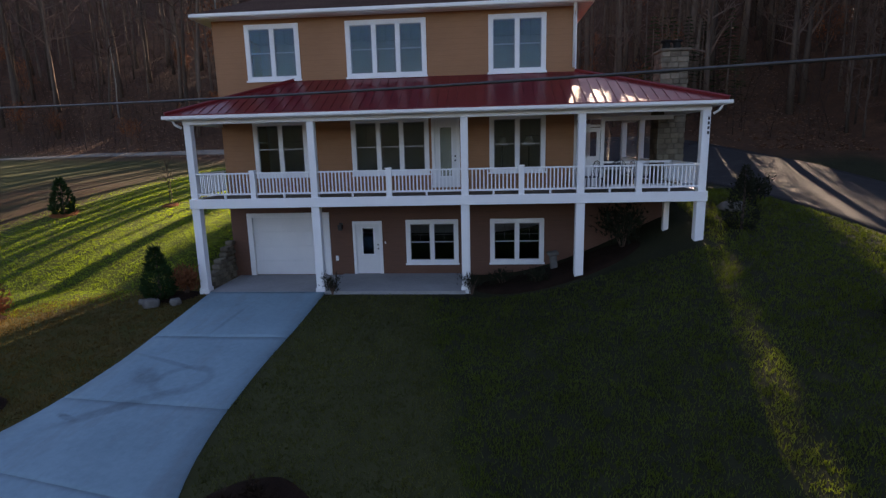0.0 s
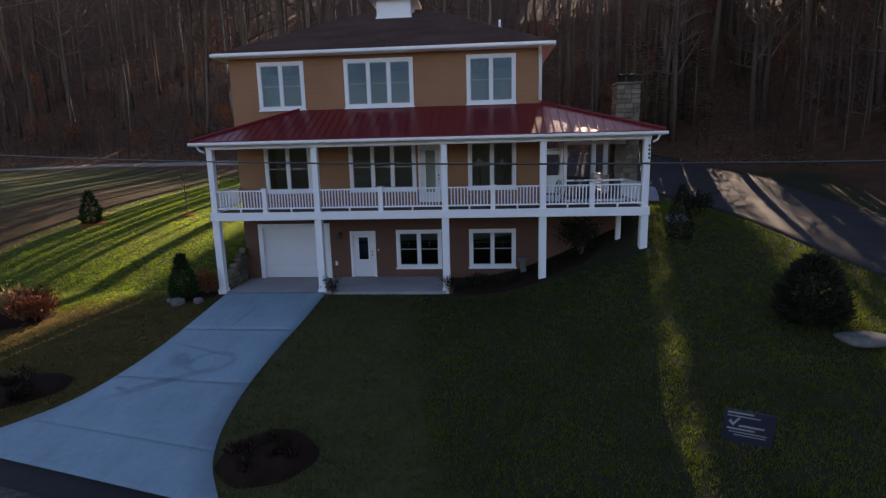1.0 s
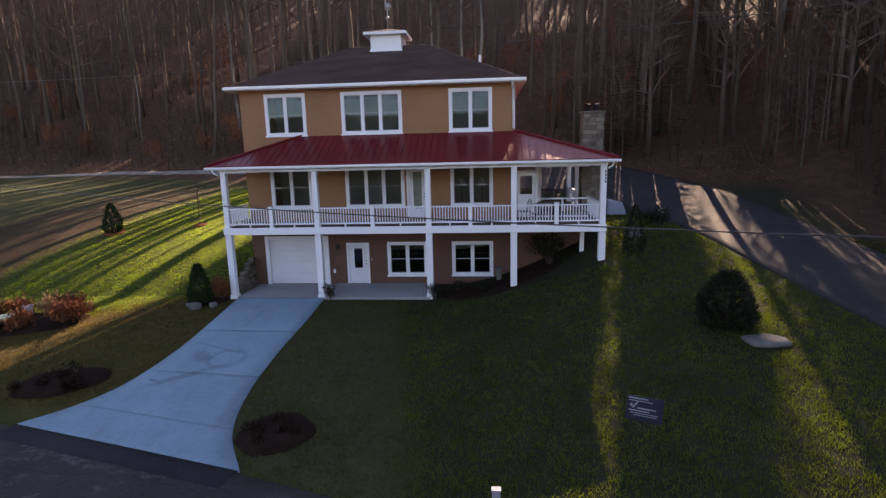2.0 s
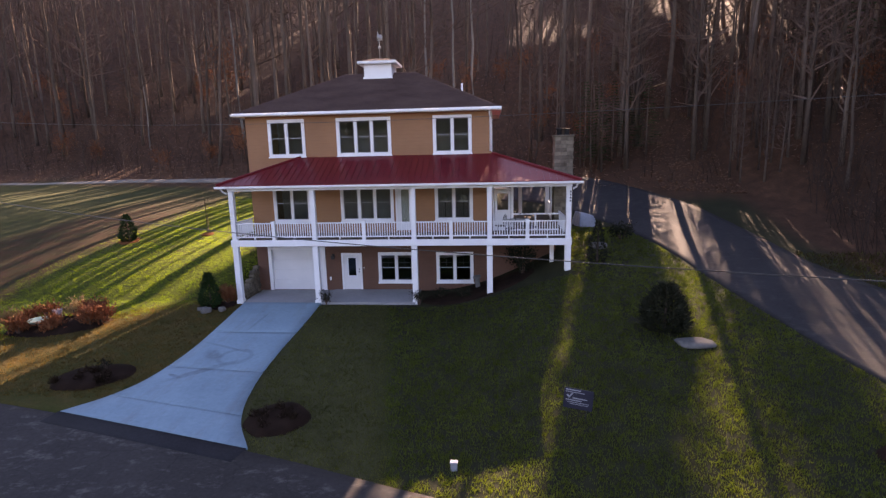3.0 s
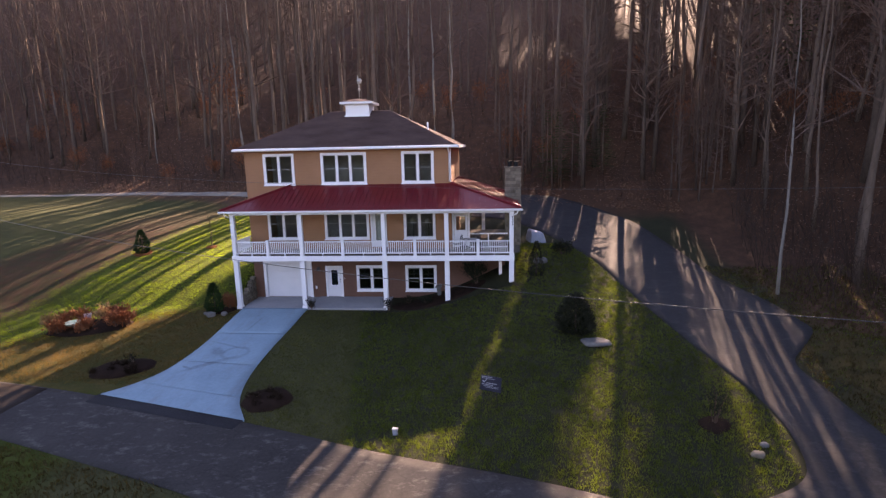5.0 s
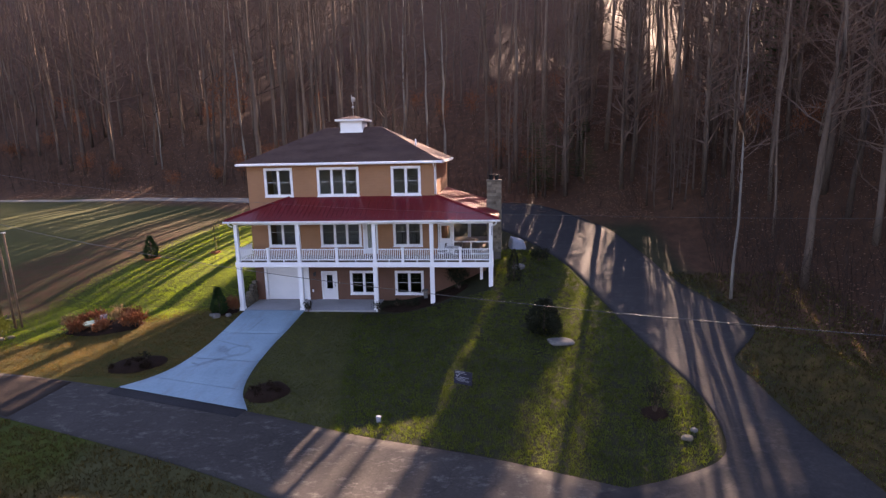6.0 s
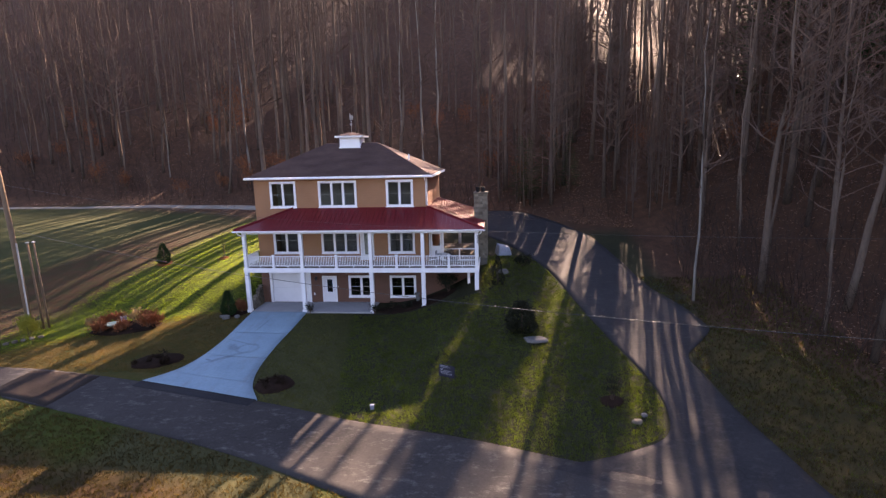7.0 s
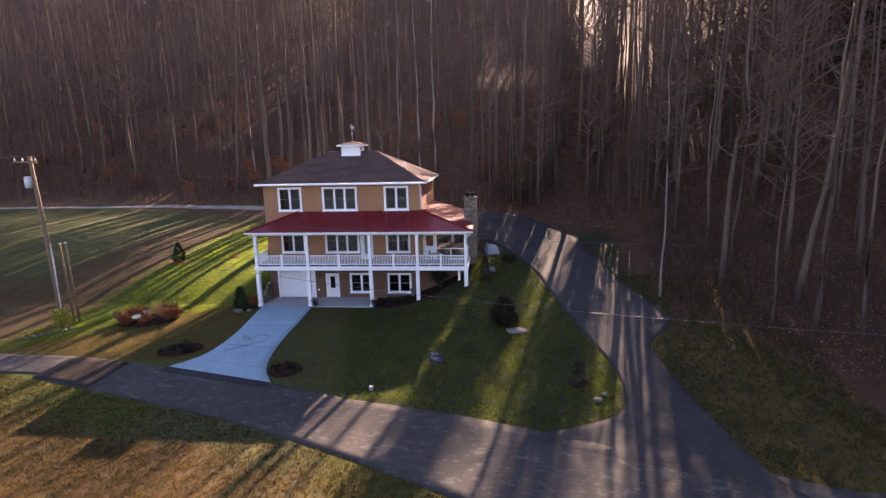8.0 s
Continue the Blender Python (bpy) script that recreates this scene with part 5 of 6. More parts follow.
for (ra, za), (rb, zb) in zip([(0.15, 0), (0.19, 0.42), (0.205, 0.42), (0.205, 0.45), (0.175, 0.45)], [(0.19, 0.42), (0.205, 0.42), (0.205, 0.45), (0.175, 0.45), (0.14, 0.03)]):
    n = 16
    r0 = [bm.verts.new((ra * math.cos(6.2832 * i / n), ra * math.sin(6.2832 * i / n), za)) for i in range(n)]
    r1 = [bm.verts.new((rb * math.cos(6.2832 * i / n), rb * math.sin(6.2832 * i / n), zb)) for i in range(n)]
    for i in range(n):
        bm.faces.new((r0[i], r0[(i + 1) % n], r1[(i + 1) % n], r1[i]))
part("pail", bm, PAIL, pail, "", True)
bm = bmesh.new()
tube(bm, [(0.2 * math.cos(a), 0.05, 0.43 + 0.18 * math.sin(a)) for a in (0, 0.5, 1.0, 1.57, 2.1, 2.6, 3.14)], [0.008] * 7, 5)
part("handle", bm, DARK, pail)
dish = thing("bird_bath", "shallow pale green dish on a short stand", "bird bath", at=Matrix.Translation((-6.35, -5.75, height(-6.35, -5.75) + 0.1)))
bm = bmesh.new()
prof = [(0.02, 0.30), (0.30, 0.34), (0.42, 0.42), (0.45, 0.42), (0.34, 0.30), (0.05, 0.24)]
rings = [[bm.verts.new((r * math.cos(6.2832 * i / 20), r * math.sin(6.2832 * i / 20), z)) for i in range(20)] for r, z in prof]
for a, b in zip(rings, rings[1:]):
    for i in range(20):
        bm.faces.new((a[i], a[(i + 1) % 20], b[(i + 1) % 20], b[i]))
bm.faces.new(rings[0])
part("bowl", bm, PALEGREEN, dish, "", True)
bm = bmesh.new()
tube(bm, [(0, 0, -0.15), (0, 0, 0.1), (0, 0, 0.27)], [0.11, 0.05, 0.09], 12)
part("stand", bm, PALE_STONE, dish, "", True)


# ---- stones ----
def stone(x, y, sx, sy, sz, seed, label, material=PALE_STONE, group="", sink=0.3, turn=0.0):
    bm = bmesh.new()
    bmesh.ops.create_icosphere(bm, subdivisions=3, radius=1.0)
    for v in bm.verts:
        k = 1 + 0.22 * noise.noise(v.co * 1.3 + Vector((seed, 0, 0))) + 0.08 * noise.noise(v.co * 4 + Vector((0, seed, 0)))
        flat = min(1.0, max(-1.0, v.co.z * 1.6)) / 1.0
        v.co = Vector((v.co.x * k * sx, v.co.y * k * sy, flat * k * sz))
    ob = new("rock", mesh_of("rock", bm, material, True))
    ob.matrix_basis = Matrix.Translation((x, y, height(x, y) + sz * (1 - sink))) @ pose(0, 0, 0, 0, 0, turn)
    return tagged(ob, label, "rock", group)


stone(21.05, -8.9, 0.68, 0.42, 0.10, 3, "long flat pale boulder lying in the shaded lawn", sink=0.5, turn=5)
stone(24.75, -15.75, 0.22, 0.15, 0.08, 5, "brownish rock at the corner of lawn and side drive", STONE)
stone(25.15, -15.3, 0.14, 0.1, 0.07, 6, "small pale rock beside a larger one at the lawn corner")
stone(19.35, -0.4, 0.42, 0.30, 0.16, 8, "pale rounded rock beside the porch")
stone(0.35, -3.55, 0.26, 0.18, 0.15, 9, "pale rounded rock under the evergreen shrub", group="rocks by the shrub", turn=20)
stone(1.05, -3.35, 0.17, 0.14, 0.12, 10, "small pale rock under the evergreen shrub", group="rocks by the shrub")
stone(-0.1, -3.3, 0.15, 0.12, 0.09, 12, "small pale rock under the evergreen shrub", group="rocks by the shrub")
for k in range(7):
    stone(-12.6 + 0.35 * k, -8.6 + 0.28 * k, 0.19, 0.14, 0.08, 20 + k, "weathered border stone along the garden edge", STONE, "border stones", turn=30 * k)

# stacked block retaining wall beside the garage
wall = thing("retaining_wall", "stepped retaining wall of stacked tan blocks", "retaining wall")
block = bm_box((-0.15, 0.15, -0.13, 0.13, 0.0, 0.165))
block_mesh = mesh_of("block", block, STONE, False, 0.03)
rng = random.Random(9)
for row in range(9):
    y_front = -2.0 + max(0, row - 2) * 0.27
    y = -0.02
    k = 0
    while y - 0.13 > y_front:
        part("block", block_mesh, STONE, wall, at=pose(1.45 + rng.uniform(-0.025, 0.025), y - 0.13 - (0.12 if row % 2 else 0), -0.1 + 0.168 * row, rng.uniform(-1, 1), 0, rng.uniform(-5, 5)))
        y -= 0.272

# small stone pedestal by the basement wall
ped = thing("pedestal", "small pale stone garden pedestal beside the basement window", "pedestal", at=pose(13.38, -0.95, height(13.38, -0.95), 0, -6, 0))
part("shaft", bm_box((-0.12, 0.12, -0.12, 0.12, -0.2, 0.55)), PALE_STONE, ped, bevel=0.03)
part("cap", bm_box((-0.19, 0.19, -0.19, 0.19, 0.552, 0.66)), PALE_STONE, ped, bevel=0.03)

# ---- yard sign ----
NAVY = surface("navy_board", (0.010, 0.012, 0.028), (0.018, 0.02, 0.042), 0.5, 2, 20, 0.02, 0.002)
GREY_PRINT = surface("faded_print", (0.21, 0.22, 0.25), (0.31, 0.32, 0.35), 0.6, 2, 20, 0)
sx, sy = 16.38, -12.95
sign = thing("yard_sign", "dark navy lawn sign with white unreadable lines", "sign", at=pose(sx, sy, height(sx, sy), 0, 4, -14))
part("board", bm_box((-0.40, 0.40, -0.012, 0.012, 0.42, 1.02)), NAVY, sign, bevel=0.003)
for a, b, z, h in ((-0.36, 0.05, 0.955, 0.035), (-0.36, 0.16, 0.90, 0.02), (-0.16, 0.24, 0.72, 0.035), (-0.34, 0.10, 0.655, 0.03), (-0.30, 0.30, 0.60, 0.018), (-0.22, 0.28, 0.55, 0.018)):
    part("text_bar", bm_box((a, b, -0.018, -0.0135, z, z + h)), GREY_PRINT, sign)
bm = bmesh.new()
prism(bm, [(-0.33, 0.80), (-0.29, 0.84), (-0.26, 0.78), (-0.17, 0.90), (-0.15, 0.87), (-0.25, 0.72)], -0.018, -0.0135)
part("emblem", bm, GREY_PRINT, sign)
for x in (-0.25, 0.25):
    bm = bmesh.new()
    tube(bm, [(x, 0, -0.15), (x, 0, 0.42)], [0.01, 0.01], 6)
    part("stake", bm, DARK, sign)

# white utility box at the lane's edge
ubox = thing("utility_box", "small white plastic utility marker at the lane's edge", "utility box", at=Matrix.Translation((13.03, -14.5, height(13.03, -14.5))))
part("body", bm_box((-0.09, 0.09, -0.07, 0.07, -0.1, 0.20)), GREY_PRINT, ubox, bevel=0.02)
part("lid", bm_box((-0.105, 0.105, -0.085, 0.085, 0.202, 0.24)), GREY_PRINT, ubox, bevel=0.015)

ORANGE_MULCH = surface("orange_bark_mulch", (0.07, 0.025, 0.010), (0.20, 0.075, 0.028), 0.95, 2, 30, 0.9, 0.03)
# sapling with its stake
sap = thing("sapling", "thin young leafless tree tied to a stake on the lawn", "tree", at=Matrix.Translation((-4.75, 6.4, height(-4.75, 6.4))))
bm = bmesh.new()
tube(bm, [(0, 0, -0.2), (0.03, 0, 1.2), (0.02, 0.03, 2.3)], [0.03, 0.02, 0.006], 6)
part("trunk", bm, BARK, sap)
bm = bmesh.new()
r3 = random.Random(4)
for k in range(14):
    z = r3.uniform(0.8, 2.1)
    a = r3.uniform(0, 6.28)
    tube(bm, [(0.02, 0, z), (0.22 * math.cos(a), 0.22 * math.sin(a), z + 0.3), (0.34 * math.cos(a), 0.34 * math.sin(a), z + 0.6)], [0.009, 0.006, 0.003], 4)
part("crown", bm, TWIG, sap)
bm = bmesh.new()
tube(bm, [(0.12, 0, -0.2), (0.12, 0, 1.2)], [0.022, 0.02], 6)
part("stake", bm, POLE_WOOD, sap)
mulch_bed(-4.75, 6.4, 0.45, 0.45, 0, 7, "orange bark mulch ring round a staked sapling", 0.06, ORANGE_MULCH)
mulch_bed(-9.55, 5.3, 0.75, 0.7, 0, 8, "orange bark mulch ring round a lone evergreen", 0.06, ORANGE_MULCH)

# ---- utility poles and wires ----
GREY_METAL = surface("grey_metal", (0.35, 0.37, 0.39), (0.5, 0.52, 0.54), 0.45, 2, 12, 0.05, 0.003, metal=0.3)
pz = height(-12.0, -6.0)
pole = thing("utility_pole", "weathered wooden utility pole with a grey transformer", "utility pole", at=Matrix.Translation((-12.0, -6.0, pz)))
bm = bmesh.new()
tube(bm, [(0, 0, -0.5), (-0.1, 0, 4), (-0.25, 0, 8), (-0.42, 0, 12.2)], [0.19, 0.17, 0.15, 0.12], 12)
part("shaft", bm, POLE_WOOD, pole, "", True)
part("crossarm", bm_box((-1.65, 0.15, -0.16, -0.05, 11.75, 11.88)), POLE_WOOD, pole)
bm = bmesh.new()
tube(bm, [(-0.62, -0.22, 10.0), (-0.62, -0.22, 10.1), (-0.62, -0.22, 10.75), (-0.62, -0.22, 10.82)], [0.20, 0.24, 0.24, 0.18], 14)
part("transformer", bm, GREY_METAL, pole, "grey transformer can", True)
for x in (-1.5, -0.9, 0.05):
    bm = bmesh.new()
    tube(bm, [(x, -0.1, 11.88), (x, -0.1, 11.95), (x, -0.1, 12.0), (x, -0.1, 12.08)], [0.03, 0.055, 0.03, 0.04], 8)
    part("insulator", bm, GREY_METAL, pole, "", True)
part("riser_pipe", bm_box((0.13, 0.2, -0.2, -0.13, -0.2, 6.0)), GREY_METAL, pole)
for px, py, r in ((-11.45, -5.6, 0.07), (-11.15, -5.45, 0.06)):
    stub = thing("meter_post", "slim weathered post beside the utility pole", "post", "meter posts", at=Matrix.Translation((px, py, height(px, py))))
    bm = bmesh.new()
    tube(bm, [(0, 0, -0.4), (-0.08, 0, 3), (-0.16, 0, 5.9)], [r, r, r * 0.9], 8)
    part("shaft", bm, POLE_WOOD, stub, "", True)
    part("cap", bm_box((-0.24, -0.08, -0.08, 0.08, 5.9, 5.96)), GREY_METAL, stub)


def wire(name, a, b, sag, r, label):
    a, b = Vector(a), Vector(b)
    bm = bmesh.new()
    n = 40
    pts = [a.lerp(b, i / n) - Vector((0, 0, sag * 4 * (i / n) * (1 - i / n))) for i in range(n + 1)]
    tube(bm, pts, [r] * (n + 1), 5)
    return tagged(new(name, mesh_of(name, bm, CABLE, True)), label, "cable")


CABLE = surface("black_cable", (0.02, 0.02, 0.02), (0.05, 0.05, 0.05), 0.35, 2, 20, 0, 0.001)
wire("cable", (-12.0, -5.8, 6.45), (48.0, -29.1, 7.15), 1.62, 0.012, "thin black overhead cable crossing the front lawn")
wire("cable", (-12.2, -5.8, 9.4), (48.0, -29.0, 10.0), 1.65, 0.005, "thin faint upper wire along the lane")
wire("cable", (-13.4, -6.0, 11.9), (-70.0, -2.0, 13.0), 0.6, 0.010, "thin overhead power line leaving the pole")
wire("cable", (-12.4, -6.1, 11.9), (-70.0, -2.6, 13.0), 0.6, 0.010, "thin overhead power line leaving the pole")
for x, y in ((48.0, -29.1),):
    z = height(x, y)
    far = thing("utility_pole", "plain wooden utility pole carrying the cable", "utility pole", at=Matrix.Translation((x, y + 0.16, z)))
    bm = bmesh.new()
    tube(bm, [(0, 0, -0.5), (0, 0, 6), (0, 0, 10.6)], [0.16, 0.14, 0.12], 10)
    part("shaft", bm, POLE_WOOD, far, "", True)

# ---- covered pile beside the drive ----
TARP = surface("pale_blue_tarp", (0.15, 0.18, 0.22), (0.25, 0.28, 0.33), 0.5, 1.5, 9, 0.3, 0.02)
tx, ty = 19.5, 4.6
tarp = thing("covered_pile", "pile under a pale blue-grey tarp behind the porch", "tarp", at=pose(tx, ty, height(tx, ty), 0, 0, 12) @ Matrix.Scale(0.58, 4))
bm = bmesh.new()
bmesh.ops.create_grid(bm, x_segments=22, y_segments=18, size=1.0)
for v in bm.verts:
    u, w = v.co.x, v.co.y
    e = max(abs(u), abs(w))
    top = 1.25 - 0.25 * u
    z = top if e < 0.72 else top * max(0.0, 1 - (e - 0.72) / 0.28) ** 0.7
    v.co = Vector((u * 0.95 + 0.05 * noise.noise((u * 3, w * 3, 1)), w * 1.1 + 0.05 * noise.noise((u * 3, w * 3, 5)), z + 0.07 * noise.noise((u * 4, w * 4, 2)) - 0.05))
part("tarp", bm, TARP, tarp, "", True)
part("crate", bm_box((-0.6, 0.6, -0.7, 0.7, -0.2, 0.85)), POLE_WOOD, tarp)

# ---- porch furniture ----
TABLETOP = surface("pale_tabletop", (0.55, 0.55, 0.54), (0.7, 0.7, 0.69), 0.2, 2, 14, 0.02, 0.002)
ftop = 3.136
table = thing("patio_table", "round pale-topped patio table on the porch", "table", at=Matrix.Translation((15.25, -1.15, ftop)))
bm = bmesh.new()
tube(bm, [(0, 0, 0.70), (0, 0, 0.705), (0, 0, 0.735), (0, 0, 0.74)], [0.55, 0.57, 0.57, 0.55], 28)
part("tabletop", bm, TABLETOP, table)
for k in range(4):
    a = math.pi / 4 + k * math.pi / 2
    bm = bmesh.new()
    tube(bm, [(0.5 * math.cos(a), 0.5 * math.sin(a), 0), (0.36 * math.cos(a), 0.36 * math.sin(a), 0.70)], [0.02, 0.02], 6)
    part("leg", bm, DARK, table)
chair = thing("patio_chair", "dark metal patio chair with arched back at the table", "chair", "chairs round the patio table")
part("seat", bm_box((-0.24, 0.24, -0.23, 0.23, 0.41, 0.45)), DARK, chair, bevel=0.012)
for x in (-0.21, 0.21):
    for y in (-0.2, 0.2):
        bm = bmesh.new()
        tube(bm, [(x * 1.1, y * 1.1, 0), (x, y, 0.41)], [0.015, 0.015], 6)
        part("leg", bm, DARK, chair)
bm = bmesh.new()
tube(bm, [(-0.22, 0.22, 0.44), (-0.22, 0.27, 0.8), (-0.12, 0.29, 0.93), (0, 0.295, 0.96), (0.12, 0.29, 0.93), (0.22, 0.27, 0.8), (0.22, 0.22, 0.44)], [0.016] * 7, 6)
for x in (-0.12, -0.04, 0.04, 0.12):
    tube(bm, [(x, 0.22, 0.45), (x, 0.285, 0.93)], [0.008, 0.008], 5)
part("backrest", bm, DARK, chair)
for k in range(1, 4):
    a = 90 * k
    copy_thing(chair, pose(15.25 + 0.82 * math.sin(math.radians(a + 20)), -1.15 + 0.72 * math.cos(math.radians(a + 20)), ftop, 0, 0, a + 20))
chair.matrix_basis = pose(15.25 + 0.28, -1.15 + 0.72, ftop, 0, 0, -20)


# ---- low dead plants in the two mulch beds ----
r6 = random.Random(15)
for bx, by, n, w in ((-0.65, -9.85, 9, 1.1), (7.35, -12.25, 8, 0.75)):
    for k in range(n):
        a = r6.uniform(0, 6.28)
        q = w * math.sqrt(r6.random())
        round_shrub(bx + q * math.cos(a), by + 0.75 * q * math.sin(a) + 0.3 * q * math.cos(a), r6.uniform(0.25, 0.42), r6.uniform(0.35, 0.55), 700 + k, "low dead brown plant in a mulch bed", BROWNLEAF, "mulch bed plants", 130, 0.09, 6, 1.0, "dead_plant")


# ---- evergreens among the bare trees ----
def conifer(seed, tall, wide):
    """Meshes of a tall dark hemlock: trunk, and drooping ragged tiers."""
    r = random.Random(seed)
    bm = bmesh.new()
    tube(bm, [(0, 0, -0.6), (0.05, 0, tall * 0.5), (0, 0.05, tall * 0.97)], [0.22, 0.14, 0.02], 7)
    trunk = mesh_of("trunk", bm, BARK, True)
    bm = bmesh.new()
    tiers = 26
    for k in range(tiers):
        f = (k + 0.5) / tiers
        z = tall * (0.12 + 0.86 * f)
        reach = wide * 0.5 * (1 - f) ** 0.85 * r.uniform(0.7, 1.15) + 0.25
        for j in range(7):
            a = r.uniform(0, 6.28)
            d = Vector((math.cos(a), math.sin(a), -0.18))
            end = Vector((0, 0, z)) + d * reach * r.uniform(0.6, 1.1)
            side = Vector((-math.sin(a), math.cos(a), 0))
            for m in range(6):
                g = 0.25 + 0.75 * (m + r.random()) / 6
                p = Vector((0, 0, z)).lerp(end, g)
                s = 0.18 + 0.30 * reach * 0.3
                q = side * r.choice((-1, 1)) * s * r.uniform(0.8, 1.6) + d * s * 0.9 + Vector((0, 0, r.uniform(-0.25, 0.05)))
                v = [bm.verts.new(p), bm.verts.new(p + d * s * 0.7 + Vector((0, 0, 0.05))), bm.verts.new(p + q)]
                bm.faces.new(v)
    return trunk, mesh_of("crown", bm, EVERGREEN)


HEMLOCKS = [conifer(900 + i, 15 + 2.5 * i, 6.0 + 0.6 * i) for i in range(3)]
# Small hemlocks added so that their shade covers the lawn beside the porch.
for x, y, s, tn in ((23.6, 16.6, 0.36, 10), (24.9, 17.6, 0.33, 120), (26.3, 17.0, 0.36, 220), (22.2, 17.2, 0.36, 300), (21.4, 16.2, 0.38, 40), (22.3, 15.4, 0.38, 80)):
    t = thing("evergreen_tree", "young dark hemlock behind the side drive, added to shade the lawn", "tree", "evergreens on the slope", at=Matrix.Translation((x, y, height(x, y))) @ pose(0, 0, 0, 0, 0, tn) @ Matrix.Scale(s, 4))
    part("trunk", HEMLOCKS[1][0], BARK, t)
    part("crown", HEMLOCKS[1][1], EVERGREEN, t)
r7 = random.Random(33)
planted = tries = 0
while planted < 30 and tries < 4000:
    tries += 1
    x = r7.uniform(27, 74)
    y = max(8.0, hill_edge(x)) + r7.uniform(6, 40)
    if x - 0.24 * y > 37 and free(x, y, 2.4):
        t = thing("evergreen_tree", "tall dark hemlock standing among bare trees", "tree", "evergreens on the slope", at=Matrix.Translation((x, y, height(x, y))) @ pose(0, 0, 0, 0, 0, r7.uniform(0, 360)) @ Matrix.Scale(r7.uniform(0.8, 1.15), 4))
        kind = HEMLOCKS[planted % 3]
        part("trunk", kind[0], BARK, t)
        part("crown", kind[1], EVERGREEN, t)
        planted += 1


# ---- undergrowth on the slope ----
BRUSH = surface("dark_brush", (0.024, 0.016, 0.013), (0.062, 0.041, 0.032), 0.9, 0.6, 6, 0)


def undergrowth():
    """Thin saplings and brush under the trees, joined."""
    r = random.Random(21)
    bm = bmesh.new()
    for _ in range(7600):
        x = r.uniform(-75, 72)
        y = hill_edge(x) + 0.5 + 45 * r.random() ** 1.4
        if x > 31 or r.random() < 0.45:
            x = 30.5 + 34 * r.random() ** 1.4
            y = r.uniform(-21, 40)
            if x < 31.0 + 0.55 * max(0.0, -7 - y) + 1.8 * S(-4, -9, y) + 0.1 * max(0.0, 4 - y):
                continue
        if in_light(x, y, 0.2):
            continue
        h = r.uniform(0.8, 4.5)
        z = height(x, y)
        lx, ly = r.uniform(-0.5, 0.5) * h, r.uniform(-0.5, 0.5) * h
        tube(bm, [(x, y, z - 0.1), (x + lx * 0.4, y + ly * 0.4, z + h * 0.5), (x + lx, y + ly, z + h)], [0.008 + 0.004 * h, 0.006 + 0.003 * h, 0.003], 3, False)
        for k in range(4):
            f = r.uniform(0.35, 0.9)
            q = Vector((x + lx * f, y + ly * f, z + h * f))
            e = q + Vector((r.uniform(-1, 1), r.uniform(-1, 1), r.uniform(0.2, 1))) * h * 0.28
            tube(bm, [q, e], [0.006 + 0.002 * h, 0.003], 3, False)
    return mesh_of("undergrowth", bm, BRUSH)


tagged(new("undergrowth", undergrowth()), "thin brown brush and saplings under the bare trees", "undergrowth", kind="stuff")
r5 = random.Random(61)
for k in range(40):
    x = r5.uniform(-60, 50)
    y = hill_edge(x) + r5.uniform(1, 26)
    if x > 31:
        y = max(y, 14.0)
    round_shrub(x, y, r5.uniform(2.0, 4.5), r5.uniform(1.8, 3.2), 500 + k, "young beech holding rusty dry leaves under the trees", RUST, "leafy saplings", 420, 0.16, 6, 1.0, "beech_sapling")


round_shrub(-18.5, 40.0, 11.0, 5.0, 611, "young oak still holding orange-brown leaves on the slope", RUST, "leafy saplings", 900, 0.22, 9, 1.0, "oak_sapling")


# ---- fallen leaves on the woodland floor ----
def fallen_leaves():
    """Curled dry leaves lying loose under the trees, joined."""
    r = random.Random(88)
    verts = []
    while len(verts) < 4 * 17000:
        x = r.uniform(-45, 60)
        if r.random() < 0.55:
            x = r.uniform(26, 60)
        y = hill_edge(x) - 1.0 + 24 * r.random() ** 1.5
        if x > 31:
            y = r.uniform(-14, 34)
            if x < 34.5 + 0.65 * max(0.0, -8 - y):
                continue
        z = height(x, y) + 0.03
        a, s = r.uniform(0, 6.2832), r.uniform(0.05, 0.12)
        ca, sa = math.cos(a) * s, math.sin(a) * s
        lift = [r.uniform(0.0, 0.07) for _ in range(4)]
        verts += [(x - ca, y - sa, z + lift[0]), (x + 0.5 * sa, y - 0.5 * ca, z + lift[1]), (x + ca, y + sa, z + lift[2]), (x - 0.5 * sa, y + 0.5 * ca, z + lift[3])]
    me = bpy.data.meshes.new("fallen_leaves")
    me.from_pydata(verts, [], [(4 * i, 4 * i + 1, 4 * i + 2, 4 * i + 3) for i in range(len(verts) // 4)])
    me.materials.append(surface("fallen_leaf", (0.11, 0.042, 0.020), (0.30, 0.135, 0.062), 0.42, 2.0, 18, 0))
    return me


tagged(new("fallen_leaves", fallen_leaves()), "loose rusty fallen leaves on the woodland floor", "leaves", kind="stuff")


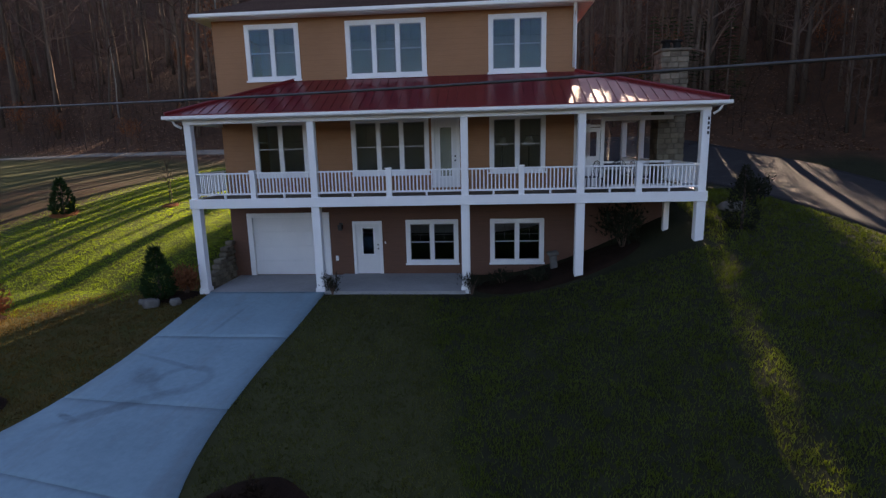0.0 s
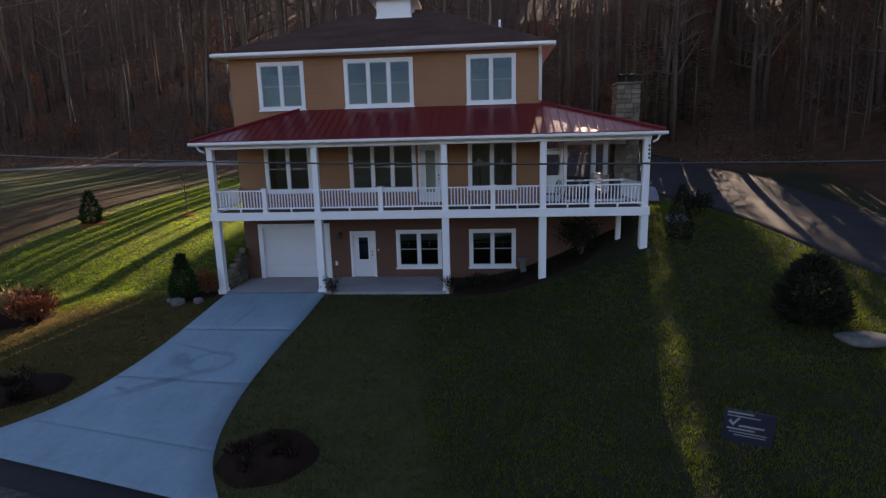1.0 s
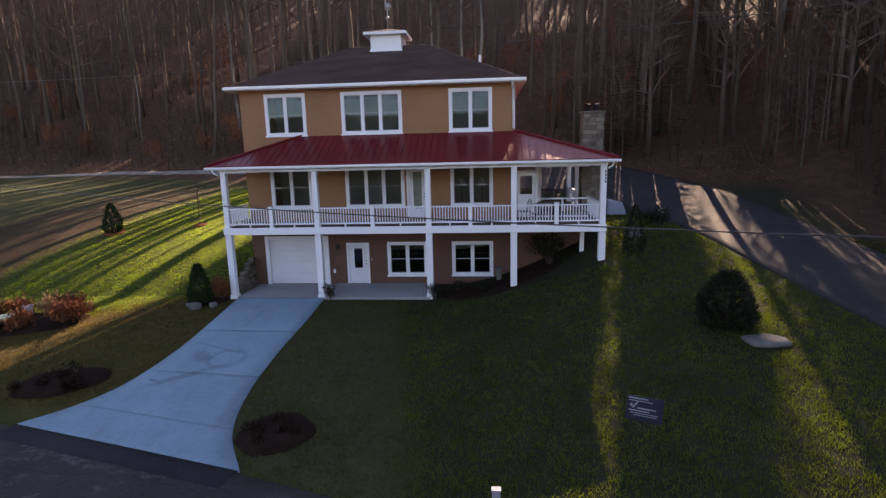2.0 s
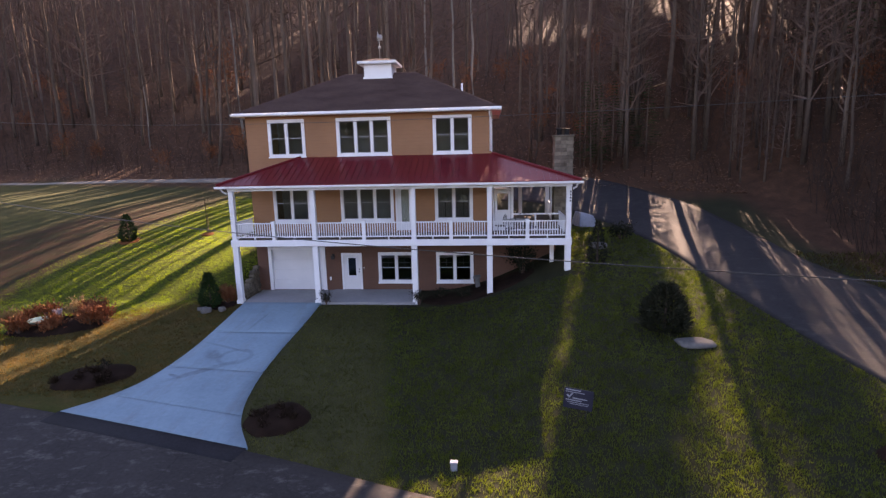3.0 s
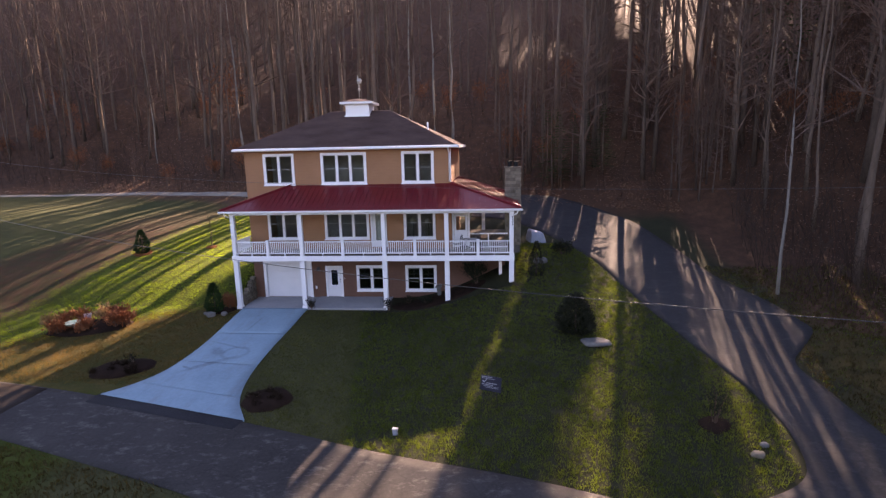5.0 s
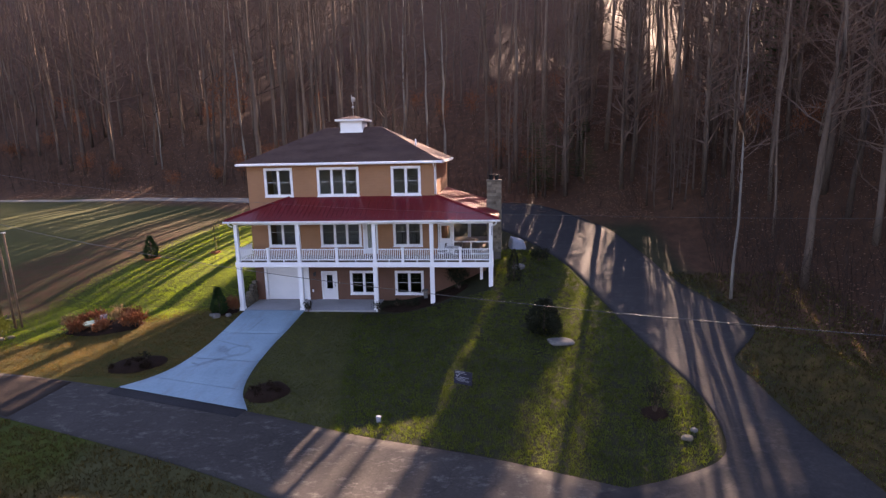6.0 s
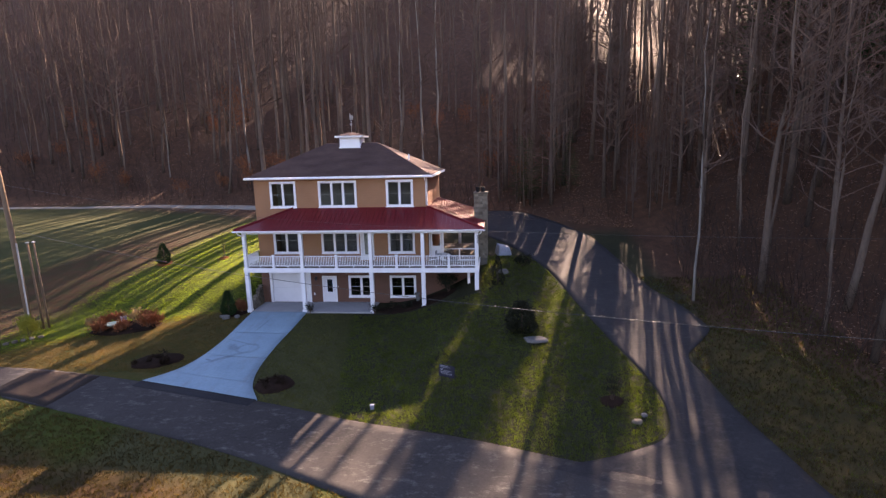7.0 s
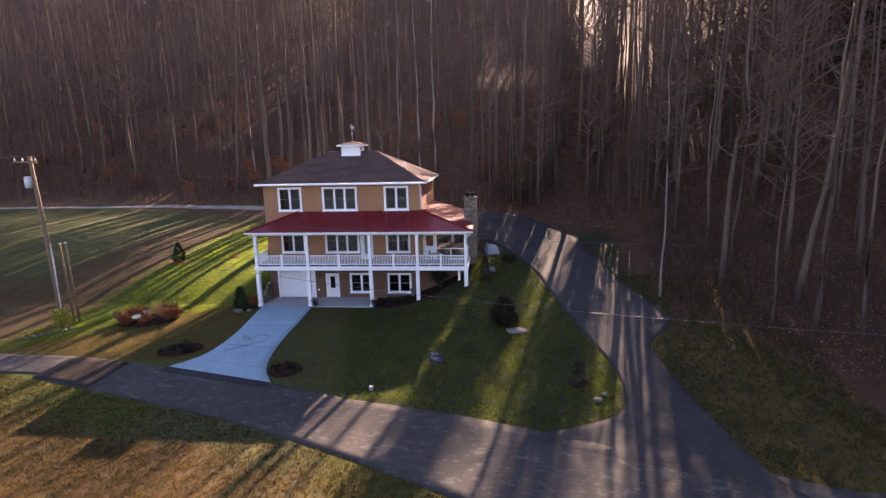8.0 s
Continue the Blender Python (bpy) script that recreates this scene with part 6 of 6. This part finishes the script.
# ---- grass ----
def blade_material(name, dark, light, glow):
    m, t, b = nodes_of(name)
    co = world_pos(t)
    col = ramp(t, mix(t, 0.4, noise_of(t, co, 0.5, 4), noise_of(t, co, 5, 3)), [(0.3, dark), (0.7, light)])
    link(t, col, b.inputs["Base Color"])
    b.inputs["Roughness"].default_value = 0.7
    b.inputs["Specular IOR Level"].default_value = 0.2
    tl = t.nodes.new("ShaderNodeBsdfTranslucent")
    link(t, mix(t, 1.0, col, glow, "MULTIPLY"), tl.inputs["Color"])
    ad = t.nodes.new("ShaderNodeAddShader")
    link(t, b.outputs[0], ad.inputs[0])
    link(t, tl.outputs[0], ad.inputs[1])
    link(t, ad.outputs[0], t.nodes["Material Output"].inputs["Surface"])
    return m


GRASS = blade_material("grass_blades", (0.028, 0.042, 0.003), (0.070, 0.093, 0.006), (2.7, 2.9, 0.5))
# Coarser lawn blades, darker than the sunlit ones: shade is in the colour.
SHADY = blade_material("coarse_shaded_blades", (0.015, 0.019, 0.005), (0.035, 0.043, 0.010), (2.9, 3.2, 0.6))
PALEGRASS = blade_material("pale_grass_blades", (0.022, 0.024, 0.008), (0.050, 0.050, 0.016), (2.0, 2.0, 1.0))
STRAWGRASS = blade_material("straw_grass_blades", (0.028, 0.020, 0.006), (0.070, 0.047, 0.014), (1.5, 1.25, 0.6))
DRYGRASS = blade_material("dry_grass_blades", (0.016, 0.013, 0.004), (0.042, 0.030, 0.009), (1.4, 1.25, 0.7))


def grass_field(name, count, where, material, label, seed, tall, wide):
    """Short blades in tufts over a stretch of lawn, joined."""
    r = np.random.default_rng(seed)
    verts, made = [], 0
    while made < count:
        x, y, ok = where(r)
        if not ok:
            continue
        z = height(x, y)
        clump = 0.6 + 0.8 * (0.5 + 0.5 * noise.noise((x * 1.3, y * 1.3, 4.0)))
        for _ in range(3):
            bx, by = x + r.normal(0, 0.05), y + r.normal(0, 0.05)
            a, h = r.uniform(0, 6.2832), tall * clump * r.uniform(0.6, 1.3)
            dx, dy = math.cos(a) * wide, math.sin(a) * wide
            lx, ly = r.normal(0, 0.4) * h, r.normal(0, 0.4) * h
            verts += [(bx - dx, by - dy, z - 0.01), (bx + dx, by + dy, z - 0.01), (bx + lx, by + ly, z + h)]
        made += 1
    me = bpy.data.meshes.new(name)
    me.from_pydata(verts, [], [(3 * i, 3 * i + 1, 3 * i + 2) for i in range(len(verts) // 3)])
    me.materials.append(material)
    return tagged(new(name, me), label, "grass", kind="stuff")


def on_drive(x, y):
    a, b = drive_edges(y)
    return a - 0.05 < x < b + 0.05 and -13.9 < y < -2.0


def lane_y(edge, x):
    return np.interp(x, [p[0] for p in edge], [p[1] for p in edge])


def paved_at(x, y):
    if lane_y(lane_lower, x) - 0.1 < y < lane_y(lane_upper, x) + 0.1:
        return True
    return y < 12 and x > np.interp(y, [p[1] for p in side_left], [p[0] for p in side_left]) - 0.1 and x < np.interp(y, [p[1] for p in side_right], [p[0] for p in side_right]) + 0.1


def lawn_left(r):
    x, y = r.uniform(-16, 1.2), r.uniform(-11.0, 24)
    return x, y, not on_drive(x, y) and not paved_at(x, y) and y < 13 - 0.6 * x and y > -5.6 + 0.65 * (x + 5.8) + r.normal(0, 0.4) and x - 0.24 * y > -11.5 + r.normal(0, 0.8)


def lawn_strip(r):
    x, y = r.uniform(-12, 1.8), r.uniform(-11.2, 0)
    return x, y, not on_drive(x, y) and not paved_at(x, y) and y < -5.0 + 0.65 * (x + 5.8) + r.normal(0, 0.3)


def lawn_front(r):
    x, y = r.uniform(8.5, 26.4), r.uniform(-18.6, 4.0)
    if r.random() > 0.25 + 1.3 * max(0.0, 0.5 + noise.noise((x * 2.6, y * 2.6, 1.0))):
        return x, y, False
    return x, y, (y < -2.8 or x > 17.9) and not paved_at(x, y) and y > lane_y(lane_upper, x) and x > 9.2 + 0.19 * (-3.65 - y) + 0.15 * noise.noise((x, y, 2))


def lawn_pale(r):
    x, y = r.uniform(5.4, 12), r.uniform(-15.5, -2.5)
    return x, y, not on_drive(x, y) and not paved_at(x, y) and x < 9.2 + 0.19 * (-3.65 - y) + 0.15 * noise.noise((x, y, 2))


def lawn_low(r):
    x, y = r.uniform(-14, 18), r.uniform(-27, -13)
    return x, y, y < lane_y(lane_lower, x) - 0.05


def lawn_verge(r):
    x, y = r.uniform(28.2, 37.5), r.uniform(-22, 0)
    return x, y, not paved_at(x, y) and x > 28.2 and y > lane_y(lane_upper, x)


grass_field("grass", 50000, lawn_left, GRASS, "short sunlit green lawn grass", 1, 0.038, 0.010)
grass_field("dry_grass", 14000, lawn_strip, STRAWGRASS, "straw-coloured thin grass between flower bed and drive", 4, 0.05, 0.013)
grass_field("grass", 42000, lawn_front, SHADY, "coarse tufted green lawn grass, toned dark for shade", 2, 0.075, 0.014)
grass_field("grass", 9000, lawn_pale, PALEGRASS, "paler short lawn grass beside the drive", 5, 0.05, 0.015)
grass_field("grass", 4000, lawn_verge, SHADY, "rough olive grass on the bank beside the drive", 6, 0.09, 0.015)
grass_field("dry_grass", 7000, lawn_verge, DRYGRASS, "brown dead grass on the bank beside the drive", 7, 0.14, 0.02)
grass_field("dry_grass", 20000, lawn_low, DRYGRASS, "dormant straw-coloured field grass", 3, 0.10, 0.02)
